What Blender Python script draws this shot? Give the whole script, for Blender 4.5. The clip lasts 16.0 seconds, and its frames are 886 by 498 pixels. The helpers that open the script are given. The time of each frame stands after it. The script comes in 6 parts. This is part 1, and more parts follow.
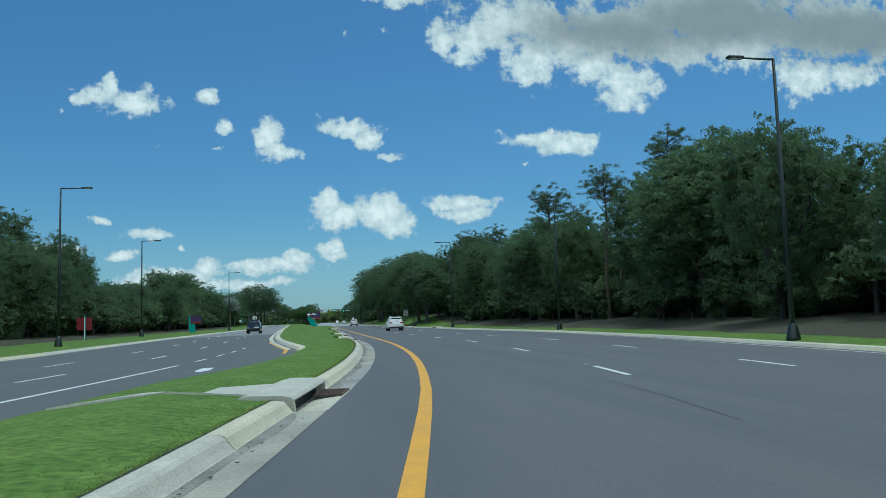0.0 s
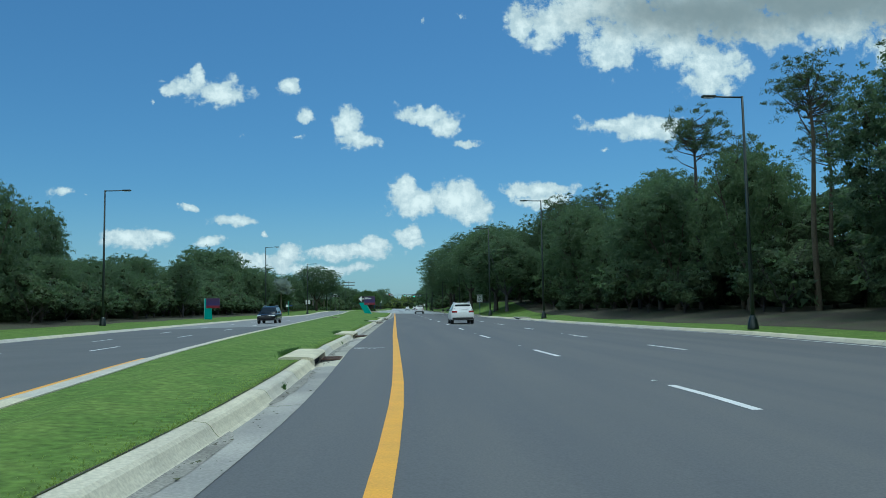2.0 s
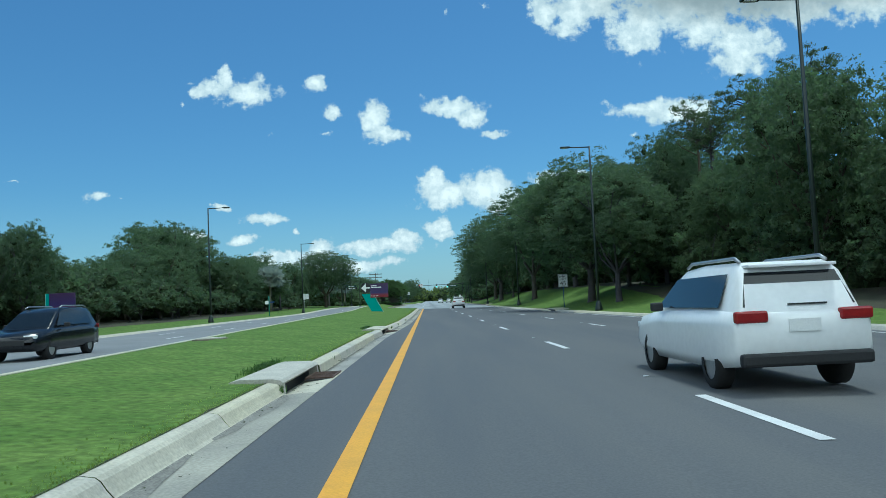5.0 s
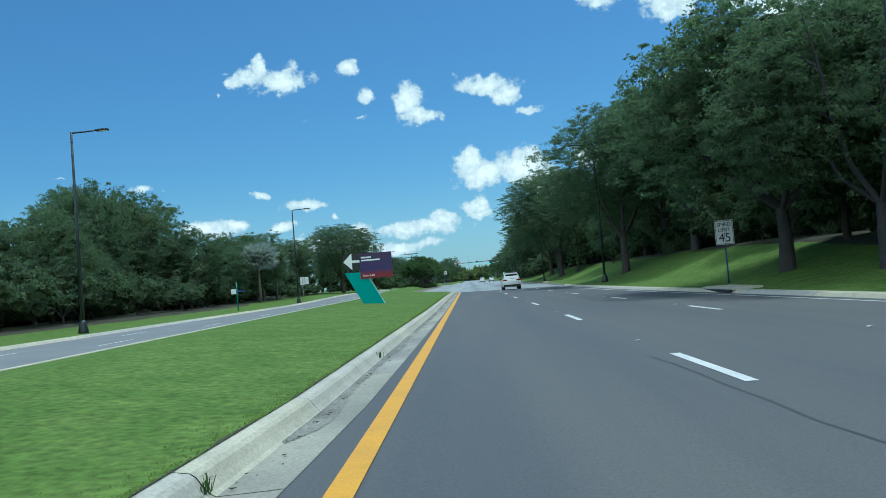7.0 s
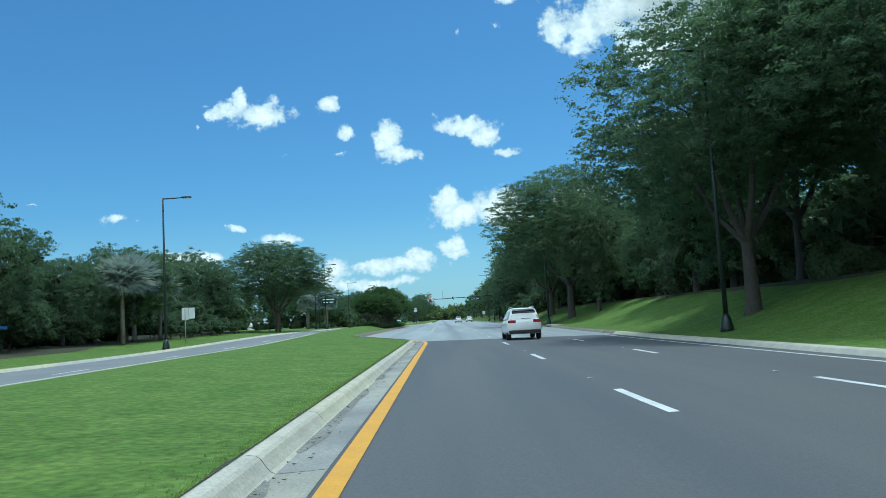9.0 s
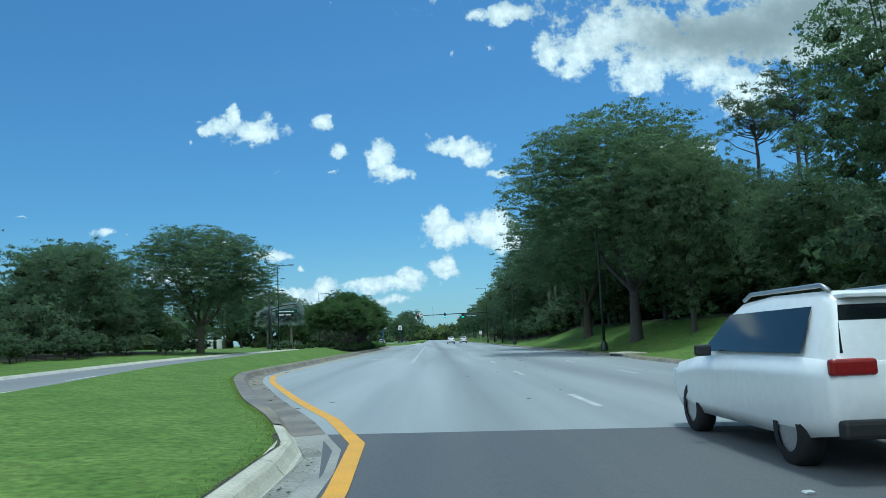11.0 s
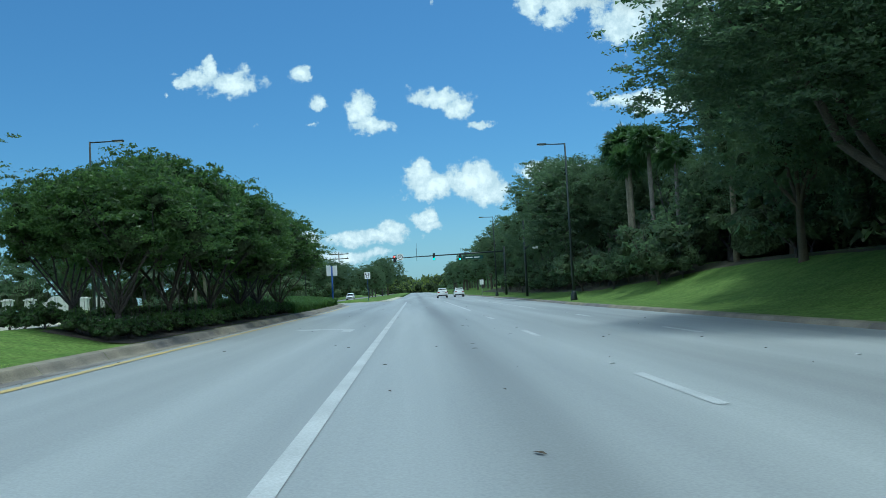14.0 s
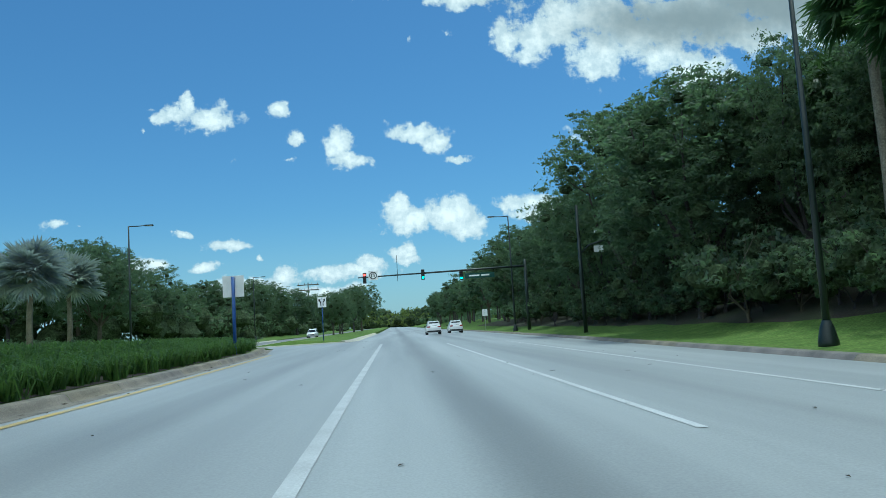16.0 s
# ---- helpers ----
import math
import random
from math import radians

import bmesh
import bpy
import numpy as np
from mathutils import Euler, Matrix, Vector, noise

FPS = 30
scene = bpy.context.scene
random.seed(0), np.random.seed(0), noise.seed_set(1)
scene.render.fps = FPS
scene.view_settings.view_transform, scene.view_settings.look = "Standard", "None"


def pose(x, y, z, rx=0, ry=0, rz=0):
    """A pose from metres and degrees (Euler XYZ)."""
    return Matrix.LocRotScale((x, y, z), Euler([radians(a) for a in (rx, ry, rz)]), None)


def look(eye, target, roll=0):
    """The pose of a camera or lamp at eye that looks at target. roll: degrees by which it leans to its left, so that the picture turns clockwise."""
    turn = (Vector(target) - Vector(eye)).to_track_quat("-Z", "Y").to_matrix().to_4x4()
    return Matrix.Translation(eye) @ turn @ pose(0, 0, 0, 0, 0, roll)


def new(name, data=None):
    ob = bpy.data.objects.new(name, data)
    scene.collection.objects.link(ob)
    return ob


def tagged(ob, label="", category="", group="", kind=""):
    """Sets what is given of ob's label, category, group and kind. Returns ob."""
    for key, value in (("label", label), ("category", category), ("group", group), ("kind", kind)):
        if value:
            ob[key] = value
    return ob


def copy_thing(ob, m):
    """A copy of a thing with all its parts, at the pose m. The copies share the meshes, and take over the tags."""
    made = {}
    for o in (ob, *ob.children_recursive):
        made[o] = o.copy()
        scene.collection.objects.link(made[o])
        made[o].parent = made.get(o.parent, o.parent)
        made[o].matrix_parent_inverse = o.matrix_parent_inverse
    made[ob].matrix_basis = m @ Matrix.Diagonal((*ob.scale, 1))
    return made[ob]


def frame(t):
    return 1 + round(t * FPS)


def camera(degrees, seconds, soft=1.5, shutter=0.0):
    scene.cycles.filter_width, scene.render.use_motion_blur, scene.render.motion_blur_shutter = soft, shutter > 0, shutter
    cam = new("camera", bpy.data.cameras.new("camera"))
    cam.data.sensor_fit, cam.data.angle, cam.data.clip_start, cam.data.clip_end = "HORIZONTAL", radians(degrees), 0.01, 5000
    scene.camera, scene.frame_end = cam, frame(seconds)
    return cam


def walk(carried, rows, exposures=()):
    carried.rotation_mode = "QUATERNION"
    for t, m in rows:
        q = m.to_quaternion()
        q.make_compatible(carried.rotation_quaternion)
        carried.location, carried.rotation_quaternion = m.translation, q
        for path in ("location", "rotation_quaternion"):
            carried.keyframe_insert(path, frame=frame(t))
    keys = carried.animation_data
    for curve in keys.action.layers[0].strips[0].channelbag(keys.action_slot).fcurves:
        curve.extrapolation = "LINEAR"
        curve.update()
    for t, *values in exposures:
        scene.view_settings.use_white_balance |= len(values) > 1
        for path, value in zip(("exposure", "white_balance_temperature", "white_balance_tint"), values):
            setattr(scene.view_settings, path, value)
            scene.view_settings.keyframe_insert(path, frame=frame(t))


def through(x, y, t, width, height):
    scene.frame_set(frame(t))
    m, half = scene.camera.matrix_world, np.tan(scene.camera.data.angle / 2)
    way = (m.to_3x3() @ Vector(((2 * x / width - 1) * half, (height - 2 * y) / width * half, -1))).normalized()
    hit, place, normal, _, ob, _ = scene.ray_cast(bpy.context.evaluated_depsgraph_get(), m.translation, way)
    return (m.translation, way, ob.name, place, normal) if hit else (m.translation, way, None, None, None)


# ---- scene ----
# One straight dual carriageway. World: y along the road, x to the right, z up.
cam = camera(61.0, 16.0, soft=0.65)
KELVIN, TINT = 5450, -8
SKY_TINT = (0.56, 0.8, 0.95, 1)
PATH = [
    (0, look((-4.809, 4.492, 1.282), (-3.149, 14.311, 2.194), -1.80)),
    (0.5, look((-3.628, 12.086, 1.283), (-2.222, 21.942, 2.220), -1.58)),
    (1, look((-2.466, 19.406, 1.289), (-1.325, 29.298, 2.201), -1.42)),
    (1.5, look((-1.537, 26.987, 1.304), (-0.637, 36.911, 2.147), -1.05)),
    (2, look((-0.912, 35.028, 1.307), (-0.264, 44.978, 2.072), -0.99)),
    (2.5, look((-0.521, 43.169, 1.296), (-0.110, 53.135, 2.010), -1.29)),
    (3, look((-0.284, 51.250, 1.290), (-0.046, 61.222, 2.006), -1.63)),
    (5.5, look((-0.221, 93.847, 1.298), (-0.037, 103.826, 1.924), -3.13)),
    (6, look((-0.181, 102.529, 1.303), (-0.158, 112.516, 1.817), -3.87)),
    (6.5, look((-0.129, 111.196, 1.289), (-0.290, 121.184, 1.741), -4.48)),
    (7, look((-0.021, 119.921, 1.287), (-0.319, 129.907, 1.720), -4.81)),
    (7.5, look((0.057, 128.685, 1.280), (-0.255, 138.668, 1.770), -4.76)),
    (8, look((0.044, 137.511, 1.262), (-0.163, 147.490, 1.872), -3.87)),
    (8.5, look((0.008, 146.395, 1.255), (-0.053, 156.366, 2.015), -3.40)),
    (9, look((-0.015, 155.292, 1.257), (0.049, 165.249, 2.179), -3.26)),
    (11.5, look((-0.073, 197.140, 1.296), (0.133, 207.068, 2.478), -2.07)),
    (12, look((-0.055, 206.410, 1.300), (0.153, 216.355, 2.328), -1.90)),
    (12.5, look((-0.041, 215.475, 1.284), (0.168, 225.436, 2.142), -1.98)),
    (13, look((-0.029, 224.525, 1.280), (0.193, 234.499, 1.971), -2.28)),
    (13.5, look((-0.074, 233.808, 1.301), (0.215, 243.788, 1.870), -2.57)),
    (14, look((-0.120, 243.056, 1.299), (0.286, 253.033, 1.840), -2.98)),
    (14.5, look((-0.109, 252.087, 1.271), (0.450, 262.054, 1.868), -3.30)),
    (15, look((-0.107, 261.310, 1.264), (0.575, 271.261, 1.981), -3.61)),
    (15.5, look((-0.177, 270.945, 1.289), (0.569, 280.881, 2.130), -3.73)),
    (16, look((-0.243, 280.651, 1.311), (0.471, 290.578, 2.285), -3.52)),
]
walk(cam, PATH, [(t, e, k, TINT) for t, e, k in ((0.0, -0.34, KELVIN), (1.5, -0.3, KELVIN), (3.0, -0.2, KELVIN), (5.5, -0.07, KELVIN - 80), (8.5, 0.06, KELVIN - 180), (9.2, 0.1, KELVIN - 150), (11.3, -0.04, KELVIN - 180), (12.0, -0.08, KELVIN - 200), (14.0, -0.07, KELVIN - 150), (16.0, -0.05, KELVIN - 60))])

# ---- sky, clouds, sun ----
SUN_AZ, SUN_EL = radians(37), radians(72)
world = bpy.data.worlds.new("world")
scene.world = world
world.use_nodes = True
wt = world.node_tree
wn, wl = wt.nodes, wt.links
bg = wn["Background"]
bg.inputs["Strength"].default_value = 0.105


def wnode(kind, **kw):
    n = wn.new(kind)
    for k, v in kw.items():
        setattr(n, k, v)
    return n


def wmath(op, a, b=None, c=None):
    n = wn.new("ShaderNodeMath")
    n.operation = op
    for i, v in enumerate((a, b, c)):
        if v is None:
            continue
        if isinstance(v, (int, float)):
            n.inputs[i].default_value = v
        else:
            wl.new(v, n.inputs[i])
    return n.outputs[0]


sky = wnode("ShaderNodeTexSky", sky_type="NISHITA", sun_disc=False, sun_elevation=SUN_EL, sun_rotation=SUN_AZ,
            air_density=1.0, dust_density=0.6, ozone_density=2.2)
direction = wnode("ShaderNodeTexCoord").outputs["Generated"]
sep = wnode("ShaderNodeSeparateXYZ")
wl.new(direction, sep.inputs[0])
ahead = wmath("MAXIMUM", sep.outputs[1], 0.05)
flat = wnode("ShaderNodeCombineXYZ")
wl.new(wmath("DIVIDE", sep.outputs[0], ahead), flat.inputs[0])
wl.new(wmath("DIVIDE", sep.outputs[2], ahead), flat.inputs[1])


def wnoise(scale, detail, rough, offset=0.0):
    n = wnode("ShaderNodeTexNoise")
    n.inputs["Scale"].default_value = scale
    n.inputs["Detail"].default_value = detail
    n.inputs["Roughness"].default_value = rough
    add = wnode("ShaderNodeVectorMath", operation="ADD")
    wl.new(flat.outputs[0], add.inputs[0])
    add.inputs[1].default_value = (offset, offset * 0.7, offset * 1.3)
    wl.new(add.outputs[0], n.inputs["Vector"])
    return n


billow = wnoise(26, 7, 0.62)
broad = wnoise(9, 4, 0.55, 3.1)
fluff = wnoise(60, 6, 0.65, 1.7)
# cumulus heaps over the road: direction right, direction up, half width, half height
CLOUDS = [(-0.236, 0.289, 0.04, 0.02), (-0.258, 0.306, 0.014, 0.022), (-0.28, 0.294, 0.022, 0.012), (-0.135, 0.296, 0.015, 0.011), (-0.111, 0.256, 0.014, 0.012),
          (-0.062, 0.247, 0.023, 0.02), (-0.043, 0.223, 0.026, 0.011), (0.041, 0.26, 0.039, 0.012), (0.072, 0.244, 0.019, 0.014), (0.098, 0.22, 0.019, 0.006), (0.295, 0.246, 0.046, 0.014), (0.348, 0.237, 0.05, 0.017), (0.384, 0.244, 0.015, 0.009)]
CLOUDS += [(0.012, 0.153, 0.017, 0.022), (0.038, 0.137, 0.039, 0.019), (0.084, 0.143, 0.043, 0.025), (0.11, 0.127, 0.027, 0.017), (0.191, 0.156, 0.05, 0.011), (0.198, 0.14, 0.031, 0.011), (0.018, 0.099, 0.015, 0.011), (0.025, 0.09, 0.017, 0.006)]
# the low row over the horizon
CLOUDS += [(-0.028, 0.083, 0.019, 0.011), (-0.047, 0.074, 0.046, 0.009), (-0.084, 0.072, 0.031, 0.009), (-0.141, 0.073, 0.019, 0.015), (-0.152, 0.062, 0.015, 0.012), (-0.338, 0.094, 0.035, 0.015), (-0.308, 0.1, 0.015, 0.008), (-0.211, 0.12, 0.031, 0.007),
           (-0.267, 0.135, 0.011, 0.005), (-0.241, 0.091, 0.019, 0.008), (-0.174, 0.099, 0.006, 0.004), (-0.2, 0.06, 0.05, 0.012), (-0.1, 0.052, 0.06, 0.008)]
WISPS = [(-0.306, 0.302, 0.022, 0.01), (-0.311, 0.272, 0.007, 0.007), (-0.123, 0.23, 0.018, 0.006), (-0.427, 0.16, 0.035, 0.011), (-0.401, 0.155, 0.015, 0.006), (-0.546, 0.182, 0.046, 0.004), (0.063, 0.34, 0.016, 0.007), (0.096, 0.396, 0.018, 0.02), (0.045, 0.389, 0.014, 0.02), (-0.202, 0.231, 0.019, 0.004), (0.289, 0.208, 0.012, 0.006), (0.212, 0.217, 0.009, 0.005)]
CLOUDS += [(0.304, 0.36, 0.045, 0.041), (0.25, 0.395, 0.04, 0.03), (0.215, 0.385, 0.03, 0.034), (0.176, 0.392, 0.022, 0.028), (0.44, 0.325, 0.045, 0.036), (0.4, 0.35, 0.045, 0.03), (0.726, 0.342, 0.05, 0.033), (0.113, 0.446, 0.05, 0.014)]
CLOUDS += [(0.36, 0.39, 0.08, 0.036), (0.52, 0.385, 0.08, 0.03), (0.62, 0.385, 0.09, 0.03), (0.8, 0.35, 0.06, 0.02), (0.3, 0.42, 0.1, 0.03)]
BANK = [(0.44, 0.405, 0.15, 0.04), (0.79, 0.42, 0.16, 0.05), (0.6, 0.43, 0.2, 0.05), (0.6, 0.53, 0.5, 0.09)]



# curl the outlines, so that the heaps are torn and feathered
curl = wnoise(17, 5, 0.6, 5.3)
bend_by = wnode("ShaderNodeVectorMath", operation="MULTIPLY_ADD")
wl.new(curl.outputs["Color"], bend_by.inputs[0])
bend_by.inputs[1].default_value = (0.05, 0.034, 0)
bend_by.inputs[2].default_value = (-0.025, -0.017, 0)
shifted = wnode("ShaderNodeVectorMath", operation="ADD")
wl.new(flat.outputs[0], shifted.inputs[0])
wl.new(bend_by.outputs[0], shifted.inputs[1])
bent = shifted.outputs[0]


def heap(parts, base=None):
    low = base
    for u, v, a, b in parts:
        s = wnode("ShaderNodeVectorMath", operation="MULTIPLY_ADD")
        wl.new(bent, s.inputs[0])
        s.inputs[1].default_value = (1 / a, 1 / b, 0)
        s.inputs[2].default_value = (-u / a, -v / b, 0)
        d = wnode("ShaderNodeVectorMath", operation="LENGTH")
        wl.new(s.outputs[0], d.inputs[0])
        low = d.outputs["Value"] if low is None else wmath("SMOOTH_MIN", low, d.outputs["Value"], 0.25)
    return low


near_heap, near_bank = heap(CLOUDS), heap(BANK)
both = wmath("MINIMUM", wmath("MINIMUM", near_heap, near_bank), wmath("ADD", heap(WISPS), 0.85))
ragged = wmath("ADD", both, wmath("ADD", wmath("MULTIPLY", wmath("SUBTRACT", billow.outputs["Fac"], 0.47), 2.3), wmath("MULTIPLY", wmath("SUBTRACT", fluff.outputs["Fac"], 0.48), 1.5)))


def wramp(value, a, b):
    n = wnode("ShaderNodeMapRange", interpolation_type="SMOOTHSTEP")
    wl.new(value, n.inputs["Value"])
    n.inputs["From Min"].default_value, n.inputs["From Max"].default_value = a, b
    return n.outputs["Result"]


front = wmath("MULTIPLY", wramp(ragged, 1.3, 0.78), wramp(sep.outputs[1], 0.06, 0.2))
# unseen scattered clouds over the rest of the sky, added as fill light
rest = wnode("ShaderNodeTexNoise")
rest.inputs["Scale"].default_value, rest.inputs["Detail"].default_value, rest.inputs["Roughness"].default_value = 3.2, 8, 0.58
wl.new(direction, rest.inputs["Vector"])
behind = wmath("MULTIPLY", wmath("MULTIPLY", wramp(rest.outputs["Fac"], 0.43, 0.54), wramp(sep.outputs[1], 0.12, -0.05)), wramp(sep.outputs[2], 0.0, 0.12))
# thin haze of low cloud towards the horizon
haze = wmath("MULTIPLY", wramp(sep.outputs[2], 0.16, 0.0), 0.4)
shade = wmath("MULTIPLY", wramp(wmath("ADD", near_bank, wmath("MULTIPLY", wmath("SUBTRACT", wmath("ADD", wmath("MULTIPLY", broad.outputs["Fac"], 0.7), wmath("MULTIPLY", billow.outputs["Fac"], 0.3)), 0.5), 1.7)), 1.75, 0.25), 0.95)
soft = wmath("MULTIPLY", wramp(wmath("ADD", ragged, wmath("MULTIPLY", fluff.outputs["Fac"], 1.6)), 0.5, 1.9), 0.85)


def wmix(fac, a, b):
    n = wnode("ShaderNodeMix", data_type="RGBA")
    wl.new(fac, n.inputs[0])
    for i, v in ((6, a), (7, b)):
        if isinstance(v, tuple):
            n.inputs[i].default_value = (*v, 1)
        else:
            wl.new(v, n.inputs[i])
    return n.outputs[2]


tint = wnode("ShaderNodeMix", data_type="RGBA", blend_type="MULTIPLY")
tint.inputs[0].default_value = 1.0
wl.new(sky.outputs[0], tint.inputs[6])
tint.inputs[7].default_value = SKY_TINT
white = wmix(soft, (10.0, 10.0, 9.6), (5.6, 6.4, 6.8))
lit = wmix(shade, white, (2.8, 3.2, 3.3))
clear = wmix(haze, tint.outputs[2], (4.2, 5.9, 7.0))
# the added clouds behind are set brightest, to fill sides that face the camera
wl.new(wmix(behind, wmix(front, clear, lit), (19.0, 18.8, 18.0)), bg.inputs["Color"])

sun = new("sun", bpy.data.lights.new("sun", "SUN"))
sun.data.energy, sun.data.angle, sun.data.color = 2.1, radians(9), (1.0, 0.95, 0.86)
sun.matrix_world = look((0, 0, 60), (-math.sin(SUN_AZ) * math.cos(SUN_EL), -math.cos(SUN_AZ) * math.cos(SUN_EL), 60 - math.sin(SUN_EL)))

# ---- materials ----
def material(name, base, rough=0.8, metal=0.0, vary=0.25, scale=8.0, fine=60.0, bump=0.2, coords="Object", second=None, amount=0.5,
             islands=0.0, objects=0.0, depth=0.01, spec=0.5, drawn=None):
    """Base colour with broad stains, fine grain and relief; second: a colour for the stains."""
    m = bpy.data.materials.new(name)
    m.use_nodes = True
    t, p = m.node_tree, m.node_tree.nodes["Principled BSDF"]
    p.inputs["Roughness"].default_value, p.inputs["Metallic"].default_value = rough, metal
    p.inputs["Specular IOR Level"].default_value = spec
    co = t.nodes.new("ShaderNodeTexCoord").outputs[coords] if coords == "Object" else t.nodes.new("ShaderNodeNewGeometry").outputs["Position"]

    def grain(s, d, pulled=None):
        n = t.nodes.new("ShaderNodeTexNoise")
        n.inputs["Scale"].default_value, n.inputs["Detail"].default_value = s, d
        at = co
        if pulled:
            mp = t.nodes.new("ShaderNodeMapping")
            mp.inputs["Scale"].default_value = pulled
            t.links.new(co, mp.inputs["Vector"])
            at = mp.outputs[0]
        t.links.new(at, n.inputs["Vector"])
        return n.outputs["Fac"]

    def mix(fac, a, b, blend="MIX"):
        n = t.nodes.new("ShaderNodeMix")
        n.data_type, n.blend_type = "RGBA", blend
        for i, v in ((0, fac), (6, a), (7, b)):
            if isinstance(v, tuple):
                n.inputs[i].default_value = (*v, 1)
            elif isinstance(v, float):
                n.inputs[i].default_value = v
            else:
                t.links.new(v, n.inputs[i])
        return n.outputs[2]

    def ranged(v, a, b, lo, hi):
        n = t.nodes.new("ShaderNodeMapRange")
        t.links.new(v, n.inputs["Value"])
        for i, w in zip(("From Min", "From Max", "To Min", "To Max"), (a, b, lo, hi)):
            n.inputs[i].default_value = w
        return n.outputs["Result"]

    big, small = grain(scale, 5, drawn), grain(fine, 3)
    other = second or tuple(c * (1 - vary) for c in base)
    col = mix(ranged(big, 0.35, 0.65, 0.0, amount if second else 1.0), tuple(base), tuple(other))
    bright = ranged(small, 0.3, 0.7, 1 - vary, 1 + vary)
    grey = t.nodes.new("ShaderNodeCombineColor")
    for i in range(3):
        t.links.new(bright, grey.inputs[i])
    col = mix(1.0, col, grey.outputs[0], "MULTIPLY")
    for rate, source in ((islands, "island"), (objects, "object")):
        if rate:
            if source == "island":
                r = t.nodes.new("ShaderNodeNewGeometry").outputs["Random Per Island"]
            else:
                r = t.nodes.new("ShaderNodeObjectInfo").outputs["Random"]
            g2 = t.nodes.new("ShaderNodeCombineColor")
            t.links.new(ranged(r, 0, 1, 1 - rate, 1 + rate * 1.1), g2.inputs[0])
            t.links.new(ranged(r, 0, 1, 1 - rate * 0.8, 1 + rate * 0.9), g2.inputs[1])
            t.links.new(ranged(r, 0, 1, 1 + rate * 0.3, 1 - rate * 0.3), g2.inputs[2])
            col = mix(1.0, col, g2.outputs[0], "MULTIPLY")
    t.links.new(col, p.inputs["Base Color"])
    if bump:
        b = t.nodes.new("ShaderNodeBump")
        b.inputs["Strength"].default_value, b.inputs["Distance"].default_value = bump, depth
        t.links.new(small, b.inputs["Height"])
        t.links.new(b.outputs[0], p.inputs["Normal"])
    return m


def leaf_material(name, base, through, rate=0.2, rough=0.58):
    m = material(name, base, rough, vary=0.2, scale=0.5, fine=3.0, bump=0, islands=rate, objects=0.14, spec=0.3)
    t = m.node_tree
    p = t.nodes["Principled BSDF"]
    tr = t.nodes.new("ShaderNodeBsdfTranslucent")
    tr.inputs["Color"].default_value = (*through, 1)
    mixer = t.nodes.new("ShaderNodeMixShader")
    mixer.inputs[0].default_value = 0.52
    out = t.nodes["Material Output"]
    t.links.new(p.outputs[0], mixer.inputs[1])
    t.links.new(tr.outputs[0], mixer.inputs[2])
    t.links.new(mixer.outputs[0], out.inputs["Surface"])
    return m


def glowing(name, colour, strength):
    m = bpy.data.materials.new(name)
    m.use_nodes = True
    p = m.node_tree.nodes["Principled BSDF"]
    p.inputs["Base Color"].default_value = (*colour, 1)
    p.inputs["Emission Color"].default_value = (*colour, 1)
    p.inputs["Emission Strength"].default_value = strength
    return m


ASPHALT = material("asphalt", (0.084, 0.089, 0.098), 0.78, vary=0.16, scale=1.0, fine=45, bump=0.35, coords="World", second=(0.112, 0.113, 0.113), amount=0.9, depth=0.004, drawn=(0.75, 0.045, 1))
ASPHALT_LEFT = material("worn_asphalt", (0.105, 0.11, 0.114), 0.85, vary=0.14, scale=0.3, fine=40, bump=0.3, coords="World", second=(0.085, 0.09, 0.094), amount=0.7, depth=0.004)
GREY_LEFT = material("pale_grey_asphalt", (0.22, 0.225, 0.23), 0.85, vary=0.14, scale=0.3, fine=40, bump=0.3, coords="World", second=(0.17, 0.175, 0.18), amount=0.7, depth=0.004)
PALE = material("bleached_pavement", (0.36, 0.38, 0.38), 0.62, vary=0.1, scale=1.0, fine=38, bump=0.3, coords="World", second=(0.24, 0.255, 0.26), amount=0.9, depth=0.004, drawn=(0.55, 0.02, 1))
_t = PALE.node_tree
_p = _t.nodes["Principled BSDF"]
_xyz = _t.nodes.new("ShaderNodeSeparateXYZ")
_t.links.new(_t.nodes.new("ShaderNodeNewGeometry").outputs["Position"], _xyz.inputs[0])
_tone = _p.inputs["Base Color"].links[0].from_socket
for middle, dark in ((0.95, 0.72), (5.2, 0.84), (-3.9, 0.88)):
    _off = _t.nodes.new("ShaderNodeMath")
    _off.operation = "SUBTRACT"
    _t.links.new(_xyz.outputs[0], _off.inputs[0])
    _off.inputs[1].default_value = middle
    _far = _t.nodes.new("ShaderNodeMath")
    _far.operation = "ABSOLUTE"
    _t.links.new(_off.outputs[0], _far.inputs[0])
    _wear = _t.nodes.new("ShaderNodeMapRange")
    _wear.interpolation_type = "SMOOTHSTEP"
    _t.links.new(_far.outputs[0], _wear.inputs["Value"])
    for _k, _v in (("From Min", 0.05), ("From Max", 0.95), ("To Min", dark), ("To Max", 1.0)):
        _wear.inputs[_k].default_value = _v
    _grey = _t.nodes.new("ShaderNodeCombineColor")
    for _k in range(3):
        _t.links.new(_wear.outputs[0], _grey.inputs[_k])
    _mul = _t.nodes.new("ShaderNodeMix")
    _mul.data_type, _mul.blend_type = "RGBA", "MULTIPLY"
    _mul.inputs[0].default_value = 1.0
    _t.links.new(_tone, _mul.inputs[6])
    _t.links.new(_grey.outputs[0], _mul.inputs[7])
    _tone = _mul.outputs[2]
